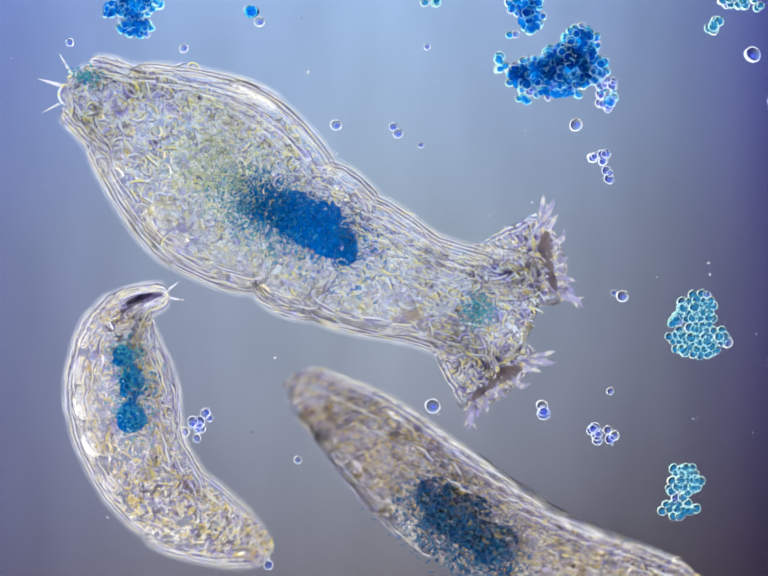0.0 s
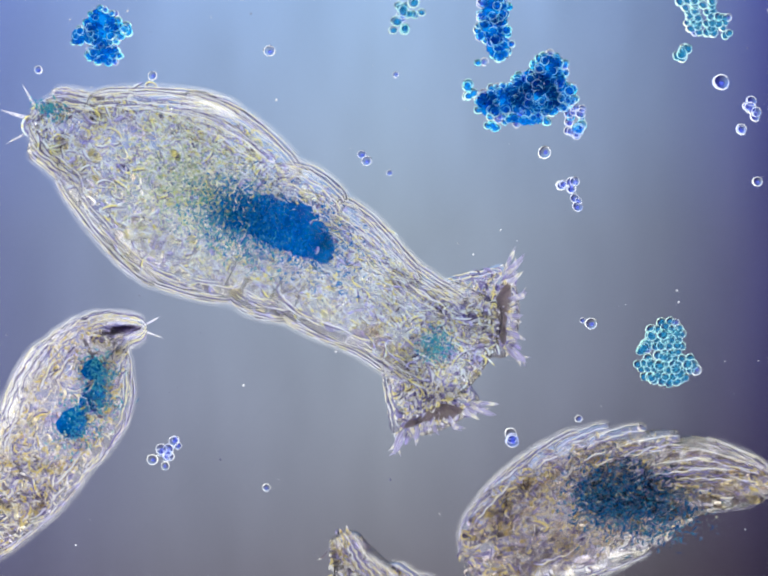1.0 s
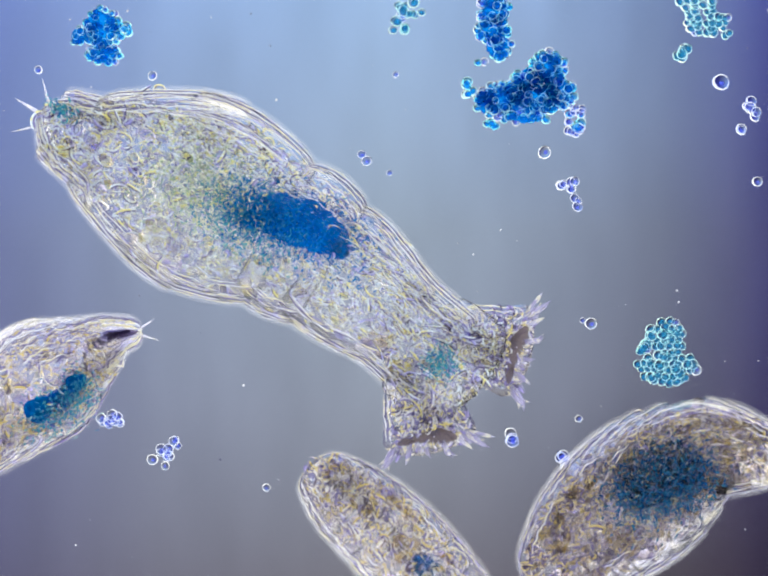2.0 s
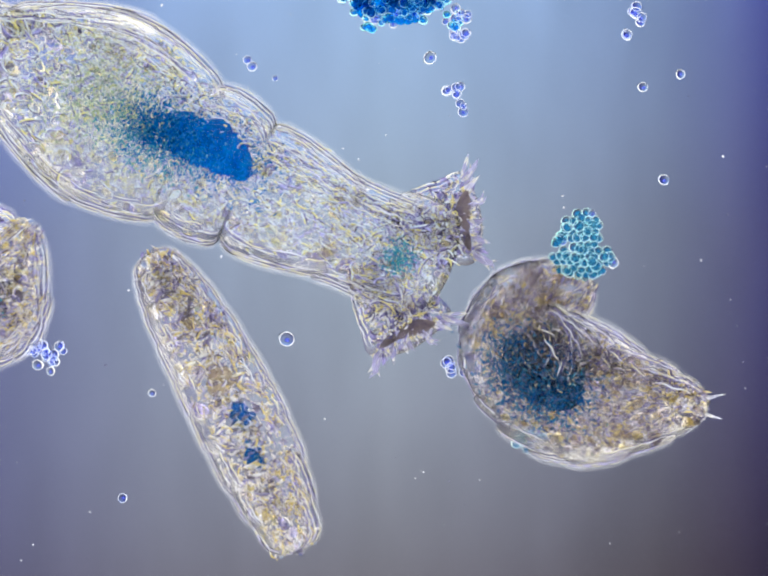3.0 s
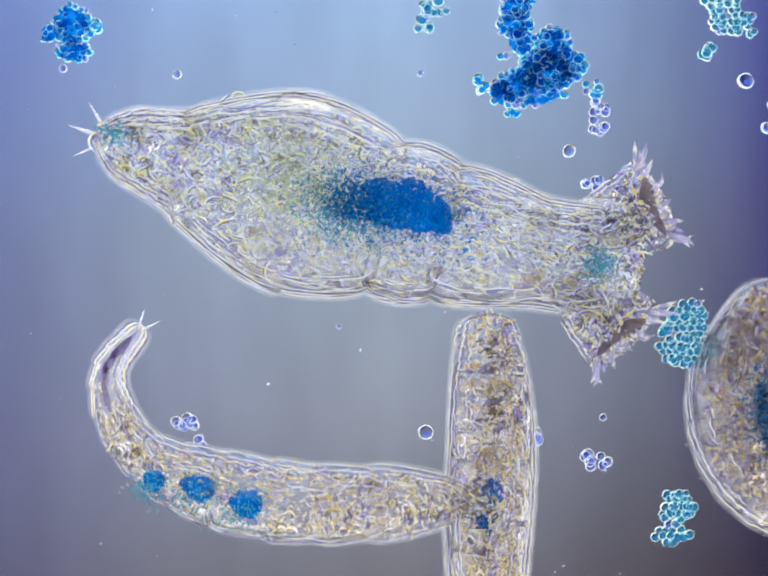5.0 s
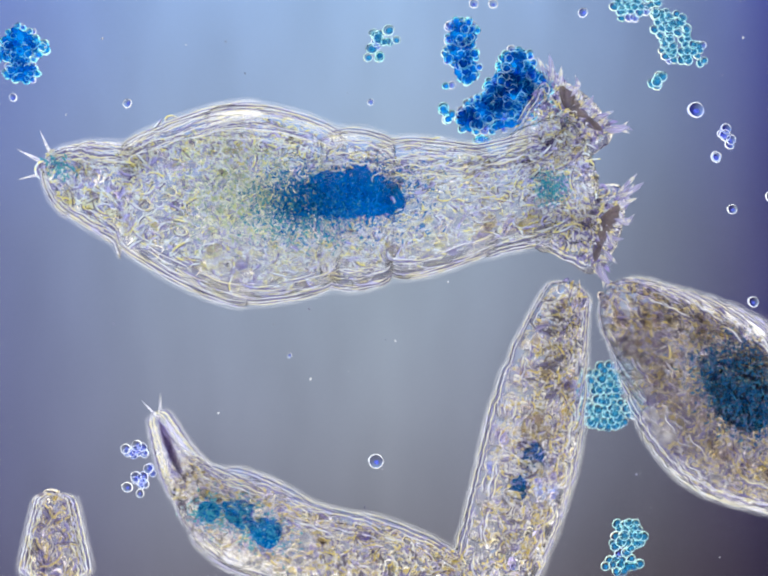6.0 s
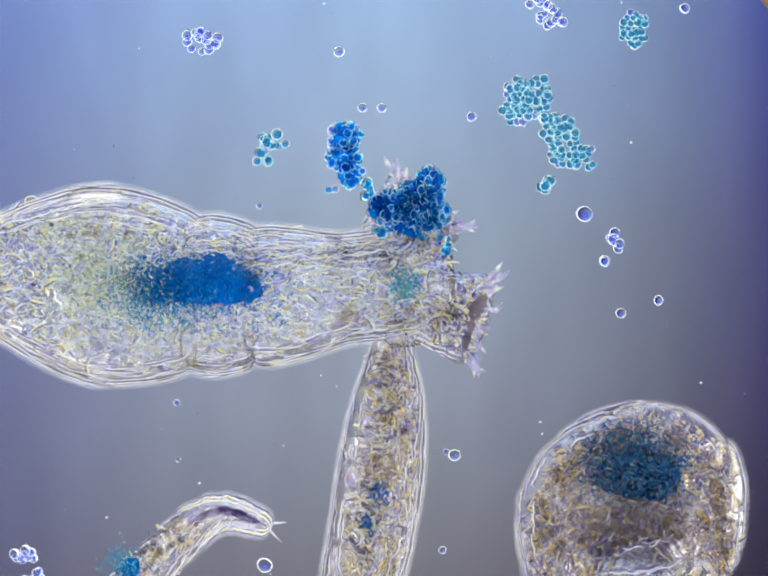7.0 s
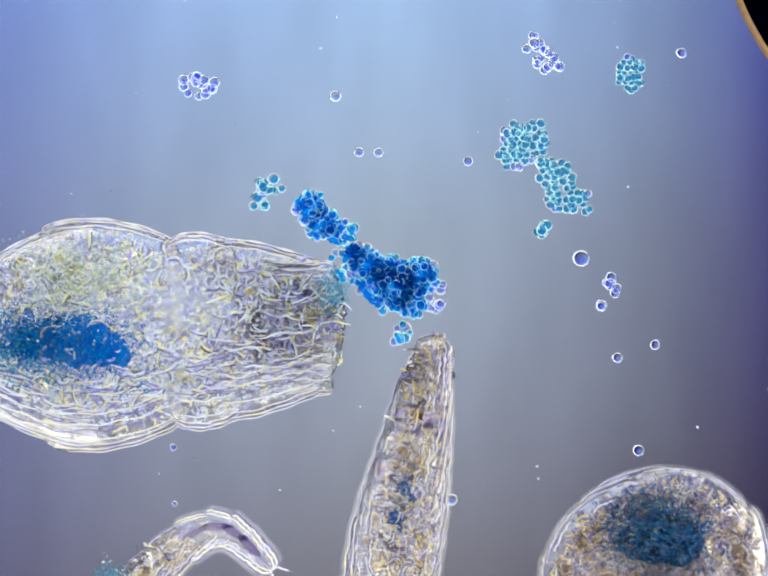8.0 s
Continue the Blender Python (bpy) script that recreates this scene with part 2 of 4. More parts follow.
def lathe(profile, sides, a=1.0, b=1.0, wobble=0.0, seed=0.0, close=(True, True)):
    """A closed body about the x axis from rows of (x, radius); a and b stretch it sideways and upwards."""
    verts, faces = [], []
    for i, (x, r) in enumerate(profile):
        for k in range(sides):
            q = 2 * math.pi * k / sides
            w = 1 + wobble * noise.noise((x * 40 + seed, 2.0 * math.cos(q), 2.0 * math.sin(q)))
            verts.append((x, r * a * w * math.cos(q), r * b * w * math.sin(q)))
    for i in range(len(profile) - 1):
        for k in range(sides):
            j = (k + 1) % sides
            faces.append((i * sides + k, i * sides + j, (i + 1) * sides + j, (i + 1) * sides + k))
    if close[0]:
        faces.append(tuple(range(sides))[::-1])
    if close[1]:
        faces.append(tuple(range((len(profile) - 1) * sides, len(profile) * sides)))
    return verts, [f[::-1] for f in faces]


def crescent(verts, faces, c, along, side, length, width, bend):
    """One bent thread with pointed ends, added to a joined mesh."""
    base, up = len(verts), along.cross(side)
    verts.append(c - along * length * 0.5)
    for f, o in ((-0.2, 0.8), (0.2, 1.0)):
        m = c + along * length * f + side * bend * length * o
        for k in range(4):
            q = math.pi / 2 * k
            verts.append(m + (side * math.cos(q) + up * math.sin(q)) * width * 0.5)
    verts.append(c + along * length * 0.5)
    for k in range(4):
        j = (k + 1) % 4
        faces.append((base, base + 1 + j, base + 1 + k))
        faces.append((base + 1 + k, base + 1 + j, base + 5 + j, base + 5 + k))
        faces.append((base + 5 + k, base + 5 + j, base + 9))


def rib(verts, faces, points, width):
    """A thin raised line through points, tapered at both ends."""
    base, n = len(verts), len(points)
    for i, p in enumerate(points):
        d = (points[min(i + 1, n - 1)] - points[max(i - 1, 0)]).normalized()
        side = d.cross(Vector((0, 0, 1))).normalized()
        w = width * 0.5 * max(0.15, abs(math.sin(math.pi * i / (n - 1))) ** 0.35)
        for o in (side * w, Vector((0, 0, w)), side * -w, Vector((0, 0, -w))):
            verts.append(p + o)
    for i in range(n - 1):
        for k in range(4):
            j = (k + 1) % 4
            faces.append((base + i * 4 + k, base + i * 4 + j, base + i * 4 + 4 + j, base + i * 4 + 4 + k))


def flecks(name, count, place, size, mat, rng, lean=0.5, shade=None, share=0.4):
    """Many threads and grains in one mesh; place() gives a point, lean draws them along the body.
    With shade, a second mesh of dark threads close beside the pale ones paints their shaded relief."""
    verts, faces, dark_v, dark_f = [], [], [], []
    for _ in range(count):
        c = place()
        q = rng.gauss(0, 1 - lean) * 1.6
        along = Vector((math.cos(q), math.sin(q), rng.uniform(-0.3, 0.3))).normalized()
        side = along.cross(Vector((0, 0, 1))).normalized()
        s = size * rng.uniform(0.5, 1.5)
        w, bend = s * rng.uniform(0.12, 0.24), rng.uniform(-0.5, 0.5)
        if rng.random() < 0.4:
            s *= 0.5
            w = s * rng.uniform(0.38, 0.55)
        crescent(verts, faces, c, along, side, s, w, bend)
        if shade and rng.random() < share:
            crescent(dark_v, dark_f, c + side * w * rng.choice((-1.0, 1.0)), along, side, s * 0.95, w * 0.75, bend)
    pale = mesh_of(name, verts, faces, mat)
    return (pale, mesh_of(name + "_shade", dark_v, dark_f, shade)) if shade else pale


def curls(count, place, size, mat, rng):
    """Longer threads that bend into hooks and loops, each with a thin dark edge painted as relief."""
    verts, faces, dark_v, dark_f = [], [], [], []
    for _ in range(count):
        c, q = place(), rng.gauss(0, 0.9)
        length, turn = size * rng.uniform(0.6, 1.7), rng.uniform(-1.0, 1.0) * rng.choice((1.2, 2.4, 4.2))
        w, n = rng.uniform(2.8, 5.4) * U, 7
        pts, edge = [], []
        p = c - Vector((math.cos(q), math.sin(q), 0)) * length * 0.35
        for i in range(n + 1):
            d = q - turn * 0.5 + turn * i / n
            step = Vector((math.cos(d), math.sin(d), 0))
            pts.append(p)
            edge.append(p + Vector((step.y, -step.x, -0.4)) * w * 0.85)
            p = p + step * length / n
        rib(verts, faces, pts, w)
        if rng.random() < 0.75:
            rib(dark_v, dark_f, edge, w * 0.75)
    return mesh_of("tissue_curl", verts, faces, mat), mesh_of("curl_shade", dark_v, dark_f, SHADE)


BALL = bmesh.new()
bmesh.ops.create_icosphere(BALL, subdivisions=2, radius=1.0)
BALL_VERTS = [v.co.copy() for v in BALL.verts]
BALL_FACES = [tuple(v.index for v in f.verts) for f in BALL.faces]
BALL.free()


def vesicles(parent, count, place, small, large, mat, rng):
    """Clear drops of many sizes, joined into one mesh."""
    verts, faces = [], []
    for _ in range(count):
        c, k = place(), (small + (large - small) * rng.random() ** 2.2) * U
        q, long = rng.gauss(0, 0.6), rng.uniform(1.0, 1.9)
        cq, sq = math.cos(q), math.sin(q)
        base = len(verts)
        for v in BALL_VERTS:
            x, y = v.x * k * long, v.y * k
            verts.append((c.x + x * cq - y * sq, c.y + x * sq + y * cq, c.z + v.z * k * 0.8))
        faces.extend(tuple(base + i for i in f) for f in BALL_FACES)
    ob = part("vesicle", mesh_of("vesicle", verts, faces, mat), parent, "clear drops and vesicles in the tissue", "stuff")
    ob.visible_shadow = False
    return ob


# ---- the bench: slide, stage and lamp ----
def build_bench():
    s, h = 3.0, 0.12
    me = bpy.data.meshes.new("slide")
    bm = bmesh.new()
    bmesh.ops.create_cube(bm, size=1.0, matrix=Matrix.Translation((0, 0, -h / 2)) @ Matrix.Diagonal((2 * s, 2 * s, h, 1)))
    bm.to_mesh(me)
    bm.free()
    me.materials.append(SLIDE)
    slide = tagged(new("glass_slide", me), "clear flat glass slide under the water film", "glass slide", kind="structure")
    slide.visible_shadow = False
    verts, faces = [], []
    n = 64
    for z in (-h - 0.004, -h - 0.3):
        for r in (2.2, 6.0):
            for k in range(n):
                q = 2 * math.pi * k / n
                verts.append((r * math.cos(q), r * math.sin(q), z))
    for k in range(n):
        j = (k + 1) % n
        faces += [(k, n + k, n + j, j), (2 * n + k, 2 * n + j, 3 * n + j, 3 * n + k),
                  (k, j, 2 * n + j, 2 * n + k), (n + k, 3 * n + k, 3 * n + j, n + j)]
    tagged(new("stage", mesh_of("stage", verts, faces, BLACK, False)), "black metal stage plate with a round opening", "stage", kind="structure")
    lamp = thing("condenser_lamp", "microscope lamp with a pale blue field and bright ring", "lamp")
    n = 96

    def ring_mesh(name, r0, r1, z, mat):
        vs, fs = [], []
        for r in (r0, r1):
            for k in range(n):
                q = 2 * math.pi * k / n
                vs.append((r * math.cos(q), r * math.sin(q), z))
        for k in range(n):
            j = (k + 1) % n
            fs.append((k, n + k, n + j, j))
        return mesh_of(name, vs, fs, mat, False)
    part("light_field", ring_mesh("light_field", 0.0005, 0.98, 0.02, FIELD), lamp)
    part("ring_light", ring_mesh("ring_light", 1.02, 1.6, 0.02, RING), lamp)
    # wide outer glow, added to brighten the bodies from below
    part("rim_light", ring_mesh("rim_light", 1.62, 6.0, 0.02, FILL_GLOW), lamp)
    vs, fs = lathe([(0.0, 6.2), (-0.15, 6.2)], n)
    part("housing", mesh_of("housing", [(y, z, x) for x, y, z in vs], fs, BLACK, False), lamp)
    return lamp


# ---- rotifers ----
def follow(points, u):
    """The point at u along a smooth line through points, one unit to each."""
    n = len(points)
    i = min(max(int(math.floor(u)), 0), n - 2)
    f = u - i
    p1, p2 = points[i], points[i + 1]
    p0 = points[i - 1] if i else p1 * 2 - p2
    p3 = points[i + 2] if i + 2 < n else p2 * 2 - p1
    return 0.5 * (2 * p1 + (p2 - p0) * f + (2 * p0 - 5 * p1 + 4 * p2 - p3) * f * f + (3 * p1 - p0 - 3 * p2 + p3) * f ** 3)


class Animal:
    """A jointed creature: stiff rings that slide and turn on one another along a line that is given time by time."""

    def __init__(self, name, label, z, cuts, widths, flat, skin, fleck, seed, density, overlap=1.3, soft=0.3, tuck=0.8, swell=None, sparse=(), blunt=0.36, clear=0.0, hollow=None, coarse=1.0, ridges=1.0, shade=0.4, curl=1.0):
        self.root = thing(name, label, "rotifer", "rotifers in the water")
        self.z, self.cuts, self.widths, self.flat = z, cuts, widths, flat
        self.skin, self.fleck, self.rng, self.density, self.overlap = skin, fleck, random.Random(seed), density, overlap
        self.soft, self.tuck, self.swell, self.sparse = soft, tuck, swell or [], sparse
        self.blunt, self.clear, self.hollow, self.coarse, self.ridges, self.shade = blunt, clear, hollow, coarse, ridges, shade
        self.curl = curl
        self.times, self.lines, self.girths, self.rings, self.tilts = [], [], [], [], {}

    def at(self, t, *rows):
        """Where its landmarks lie at t: rows of plan x, y and, where it differs, half its width."""
        self.times.append(t)
        self.lines.append([spot(r[0], r[1], t) for r in rows])
        self.girths.append([r[2] if len(r) > 2 else w for r, w in zip(rows, self.widths)])

    def width(self, u, values):
        v = [Vector((w, 0)) for w in values]
        return max(follow(v, u)[0], 3) * U

    def over(self, u0):
        """How far a ring reaches under its neighbours."""
        return next((row[4] for row in self.swell if row[0] <= u0 < row[1]), self.overlap)

    def girth(self, u, values):
        """The half-width at u, swollen between the joints."""
        r = self.width(u, values)
        for a, b, swell, skew, _ in self.swell:
            if a <= u <= b:
                r *= 1 + swell * max(0.0, math.sin(math.pi * ((u - a) / (b - a)) ** skew))
        return r

    def widest(self):
        return [max(g[i] for g in self.girths) for i in range(len(self.widths))]

    def outline(self, u0, u1, length, big):
        """The ring's half-width along its length, rounded at a tip and tucked in at a joint."""
        prof, steps = [], 30
        tips = u0 <= self.cuts[0][0], u1 >= self.cuts[-1][1]
        joints = [e for a, b, *_ in self.swell for e in (a, b)]
        over = self.over(u0)
        for i in range(steps + 1):
            f = i / steps
            u = u0 + (u1 - u0) * ((f - 0.5) * over + 0.5)
            r = self.girth(u, big)
            for end, tip, at in ((f, tips[0], u0), (1 - f, tips[1], u1)):
                joint = at in joints
                inner = any(a < at < b for a, b, *_ in self.swell)
                e = end / ((self.blunt if at == u0 else min(self.blunt, 0.36)) if tip else 0.14 if joint or inner else self.soft)
                if e < 1:
                    bow = math.sqrt(max(0.0, 1 - (1 - e) ** 2))
                    low = 0.86 if joint else 0.97 if inner else self.tuck
                    r *= max(0.1, bow) if tip else low + (1 - low) * bow
            prof.append(((f - 0.5) * length, r))
        return prof, tips

    def fill(self):
        """Poses between those that are given, so that the rings stay together over long steps."""
        times, lines, girths = [], [], []
        for t, line, girth in zip(self.times, self.lines, self.girths):
            if times and t - times[-1] > 0.22:
                t0, line0, girth0 = times[-1], lines[-1], girths[-1]
                steps = math.ceil((t - t0) / 0.16)
                for i in range(1, steps):
                    f = i / steps
                    times.append(t0 + f * (t - t0))
                    lines.append([a.lerp(b, f) for a, b in zip(line0, line)])
                    girths.append([a + f * (b - a) for a, b in zip(girth0, girth)])
            times.append(t)
            lines.append(line)
            girths.append(girth)
        self.times, self.lines, self.girths = times, lines, girths

    def build(self):
        self.fill()
        for u0, u1 in self.cuts:
            big = self.widest()
            spans = [(follow(p, u1) - follow(p, u0)).length for p in self.lines]
            length = 0.5 * (max(spans) + sum(spans) / len(spans)) * self.over(u0)
            um = 0.5 * (u0 + u1)
            mid = self.girth(um, big)
            prof, tips = self.outline(u0, u1, length, big)
            bare = um < self.clear
            vs, fs = lathe(prof, 32, 1.0, self.flat, 0.04, self.rng.uniform(0, 50), tips)
            ring = part("body_ring", mesh_of("body_ring", vs, fs, SKIN_FOOT if bare else self.skin), self.root)
            ring.visible_shadow = False
            area = length * mid * 2 / (U * U)
            mean = sum(self.roll(um, big, g) for g in self.girths) / len(self.girths)
            tilt = -math.atan(self.flat * math.tan(mean))
            sides = (tilt, math.pi + tilt)
            thin = 0.07 if bare else 0.55 if any(a < um < b for a, b in self.sparse) else 1.0
            rng = self.rng

            def place(reach=0.97, lift=0.8):
                f = rng.uniform(0.04, 0.96)
                x, r = prof[int(f * (len(prof) - 1))]
                q, s = rng.uniform(0, 2 * math.pi), rng.random() ** 0.24 * reach
                if abs(s * math.cos(q - tilt)) > 0.8 and rng.random() < 0.6:
                    # the clear margin along the skin
                    s *= 0.72
                p = Vector(((f - 0.5) * length, r * s * math.cos(q), r * self.flat * lift * s * math.sin(q)))
                if self.hollow and self.hollow[0] < u0 + (u1 - u0) * f < self.hollow[1] and rng.random() < 0.995:
                    # no tissue over the stomach
                    across, rise = p.y * math.cos(mean) - p.z * math.sin(mean), p.y * math.sin(mean) + p.z * math.cos(mean)
                    if rise > 0 and abs(across - 6 * U) < self.hollow[2] * U:
                        p.y, p.z = -p.y, -p.z
                return p

            def upper():
                p = place(1.0, 1.0)
                if abs(p.y) > 0.8 * mid:
                    p.y *= 0.8
                if p.y * math.sin(mean) + p.z * math.cos(mean) < 0 and not (self.hollow and self.hollow[0] < um < self.hollow[1]):
                    p.y, p.z = -p.y, -p.z
                return p
            k = self.coarse
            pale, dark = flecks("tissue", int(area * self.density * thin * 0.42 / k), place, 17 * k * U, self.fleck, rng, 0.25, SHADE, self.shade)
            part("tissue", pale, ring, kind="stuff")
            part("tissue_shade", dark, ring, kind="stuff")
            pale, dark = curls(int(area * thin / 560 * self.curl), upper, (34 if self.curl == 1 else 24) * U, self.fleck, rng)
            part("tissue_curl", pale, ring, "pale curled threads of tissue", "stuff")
            part("curl_shade", dark, ring, "violet edges painted as relief on the curled threads", "stuff")
            if not bare:
                vesicles(ring, int(area / 420 * (0.6 if thin < 1 else 1.0)), upper, 3.5, 12, VESICLE_BUFF if self.fleck == FLECK_BUFF else VESICLE, rng)
            self.tilts[ring.name] = mean

            def along(inset, hand, f0, f1, wave=0.0, lean=tilt):
                """A line on the upper side of the skin, at a distance from the outline."""
                pts, n = [], max(4, int(30 * (f1 - f0)))
                start = rng.uniform(0, 9)
                for j in range(n + 1):
                    p = (f0 + (f1 - f0) * j / n) * (len(prof) - 1)
                    m = min(int(p), len(prof) - 2)
                    x = prof[m][0] + (prof[m + 1][0] - prof[m][0]) * (p - m)
                    r = prof[m][1] + (prof[m + 1][1] - prof[m][1]) * (p - m)
                    off = max(-0.3, (inset + wave * math.sin(j * 0.8 + start)) * U / r)
                    q = math.acos(min(1.0, max(-1.0, 1 - off)))
                    q = lean + q if hand > 0 else math.pi + lean - q
                    r *= 1.0 - min(0.0, off) + 0.012
                    pts.append(Vector((x, r * math.cos(q), r * self.flat * math.sin(q))))
                return pts
            # the skin's doubled edge: bent light painted as bright and dark ridges, broken ones as folds
            edge_v, edge_f, line_v, line_f = [], [], [], []
            if bare:
                pale_rows, dark_rows = ((4, 5.0), (13, 4.0)), ((-1, 3.5), (26, 2.5))
            else:
                pale_rows, dark_rows = ((-1.0, 2.4), (6.0, 3.2), (15, 2.8)), ((2.4, 2.2), (10.5, 2.2))
                if self.ridges < 1:
                    pale_rows, dark_rows = ((-1.0, 2.0), (5.5, 2.6)), ((2.0, 2.2), (9.0, 2.0))
            if self.swell and tips[1]:
                pale_rows, dark_rows = (), ()
            for hand in (1, -1):
                for inset, w in pale_rows:
                    rib(edge_v, edge_f, along(inset, hand, 0.02, 0.98, 0.8), w * U)
                for inset, w in dark_rows:
                    rib(line_v, line_f, along(inset, hand, 0.02, 0.98, 0.8), w * U)
                for _ in range(int(length / U / 18 * self.ridges) if not bare and pale_rows else 0):
                    f0 = rng.uniform(0.0, 0.8)
                    f1 = min(0.98, f0 + rng.uniform(30, 90) * U / length)
                    inset = rng.uniform(9, min(58, 0.42 * mid / U))
                    rib(edge_v, edge_f, along(inset, hand, f0, f1, 1.8), rng.uniform(2.4, 4.4) * U)
                    rib(line_v, line_f, along(inset + rng.choice((-3.4, 3.4)), hand, f0, f1, 1.8), rng.uniform(1.6, 2.8) * U)
            if self.swell and mean > 0.3 and pale_rows:
                # the edge that shows when it lies flat
                for hand in (1, -1):
                    for inset, w in pale_rows:
                        rib(edge_v, edge_f, along(inset, hand, 0.03, 0.97, 1.2, 0.0), w * U * 0.9)
                    for inset, w in dark_rows:
                        rib(line_v, line_f, along(inset, hand, 0.03, 0.97, 1.2, 0.0), w * U * 0.9)
            # faint pale ribs paint the glow of light just outside the outline
            halo_v, halo_f = [], []
            for hand in (1, -1):
                for inset, w in ((-4.0, 8.0), (-6.5, 13.0)) if pale_rows else ():
                    rib(halo_v, halo_f, along(inset, hand, 0.0, 1.0), w * U)
            halo = part("slime_coat", mesh_of("slime_coat", halo_v, halo_f, HALO), ring, "pale halo of light painted round the body", "stuff")
            halo.visible_shadow = False
            part("skin_line", mesh_of("skin_line", line_v, line_f, LINE), ring, "dark line along the skin", "stuff")
            part("skin_edge", mesh_of("skin_edge", edge_v, edge_f, EDGE), ring, "bright edge light painted along the skin, with fold lines", "stuff")
            self.rings.append((ring, u0, u1, um, big))
        return self

    def ring_at(self, u):
        return min(self.rings, key=lambda r: abs(r[3] - u))[0]

    def roll(self, um, big, girth):
        """How far a ring is turned about its line to show the width that it has."""
        ratio = min(max(self.width(um, girth) / self.width(um, big), self.flat), 1.0)
        return math.acos(math.sqrt(max(0.0, (ratio ** 2 - self.flat ** 2) / (1 - self.flat ** 2))))

    def pose_at(self, k, u0, u1, um, big, level=False):
        a, b = follow(self.lines[k], u0), follow(self.lines[k], u1)
        d = b - a
        roll = 0.0 if level else math.degrees(self.roll(um, big, self.girths[k]))
        c = (a + b) / 2
        return pose(c.x, c.y, self.z, 0, 0, math.degrees(math.atan2(d.y, d.x))) @ pose(0, 0, 0, roll)

    def move(self):
        for ring, u0, u1, um, big in self.rings:
            rows = [(t, self.pose_at(k, u0, u1, um, big)) for k, t in enumerate(self.times)]
            walk(ring, stretch(rows))


def stretch(rows):
    """The same rows, carried to the clip's start and end."""
    first, last = rows[0], rows[-1]
    out = list(rows)
    if first[0] > 0:
        out.insert(0, (0.0, first[1]))
    if last[0] < 8:
        out.append((8.0, last[1]))
    return out


def level(ob):
    """Turn a part about its ring's line, so that it lies on top as the ring is mostly held."""
    for animal in (big, left, upright, stout):
        if ob.parent.name in animal.tilts:
            ob.matrix_local = Matrix.Rotation(-animal.tilts[ob.parent.name], 4, "X")
    return ob


def spurs(parent, x, length, spread, mat, count=2):
    """Stiff pointed toes at the foot's end."""
    for i in range(count):
        q = spread * (i - (count - 1) / 2)
        vs, fs = lathe([(0, 0.16), (0.25, 0.13), (0.7, 0.07), (1.0, 0.01)], 8)
        c, s = math.cos(q), math.sin(q)
        vs = [(x - (vx * length * c), vx * length * s + vy * length * 0.5, vz * length * 0.5) for vx, vy, vz in vs]
        part("spur", mesh_of("spur", vs, [f[::-1] for f in fs], mat), parent, "clear pointed spur")


def gut_part(parent, x, y, length, width, mat, bend, rng, turn=0.0, lift=0.0, name="gut"):
    """A bean of stained food, rough with grains."""
    prof = []
    for i in range(41):
        f = i / 40
        prof.append(((f - 0.5) * length, max(0.04, (1 - abs(2 * f - 1) ** 2.6) ** 0.6) * width * (0.42 + 0.14 * f)))
    vs, fs = lathe(prof, 48, 1.0, 0.5)
    out = []
    for vx, vy, vz in vs:
        g = 1 + 0.34 * noise.noise((vx * 50 + y * 9, vy * 50, vz * 50)) + 0.2 * noise.noise((vx * 230, vy * 230, vz * 230))
        w, c, d = vy * g - bend * (vx / length * 2) ** 2, math.cos(radians(turn)), math.sin(radians(turn))
        out.append((x + vx * c - w * d, y + vx * d + w * c, vz * g + lift))
    return part(name, mesh_of(name, out, fs, mat), parent, "blue stained stomach" if name == "gut" else "")


lamp = build_bench()

# the large rotifer: foot tip, then its joints: foot and trunk, trunk and waist, waist and chest, collar; head
big = Animal("large_rotifer", "large pale rotifer with blue gut and ciliated head", 0.092,
             [(0.0, 0.56), (0.42, 1.05), (1.0, 1.56), (1.44, 2.0), (2.0, 3.0), (3.0, 4.0), (3.9, 4.55), (4.4, 5.0)],
             [58, 103, 153, 142, 106, 148], 0.62, SKIN_PALE, FLECK_PALE, 3, 1 / 30, 1.14, 0.2, 0.9,
             [(1.0, 2.0, 0.50, 0.86, 1.03), (2.0, 3.0, 0.05, 1.0, 1.10), (3.0, 4.0, 0.09, 0.9, 1.08)], blunt=0.8, hollow=(1.55, 2.75, 66), shade=0.36)
big.at(0.0, (172, 192), (249, 230), (595, 468), (697, 525), (852, 590), (1082, 659))
big.at(0.2, (170, 192), (248, 235), (592, 460), (690, 512), (875, 600), (1107, 681))
big.at(0.5, (160, 190), (235, 222), (583, 444), (672, 492), (868, 588), (1087, 654))
big.at(0.8, (95, 250), (178, 288), (534, 465), (640, 522), (808, 628), (988, 743))
big.at(1.0, (95, 255), (182, 290), (533, 472), (640, 525), (788, 630), (973, 753))
big.at(1.5, (105, 252), (200, 300), (545, 500), (655, 560), (818, 640), (1015, 736))
big.at(2.0, (112, 250), (202, 300), (565, 470), (668, 535), (812, 655), (960, 787))
big.at(2.2, (-10, 180), (75, 230), (440, 420), (545, 485), (715, 575), (900, 664))
big.at(3.3, (-75, 60), (30, 112), (400, 315), (530, 380), (745, 482), (946, 562))
big.at(3.5, (22, 108), (160, 180), (655, 415), (765, 462), (885, 530), (1101, 612))
big.at(3.8, (80, 122), (240, 190), (725, 420), (840, 465), (965, 510), (1172, 563))
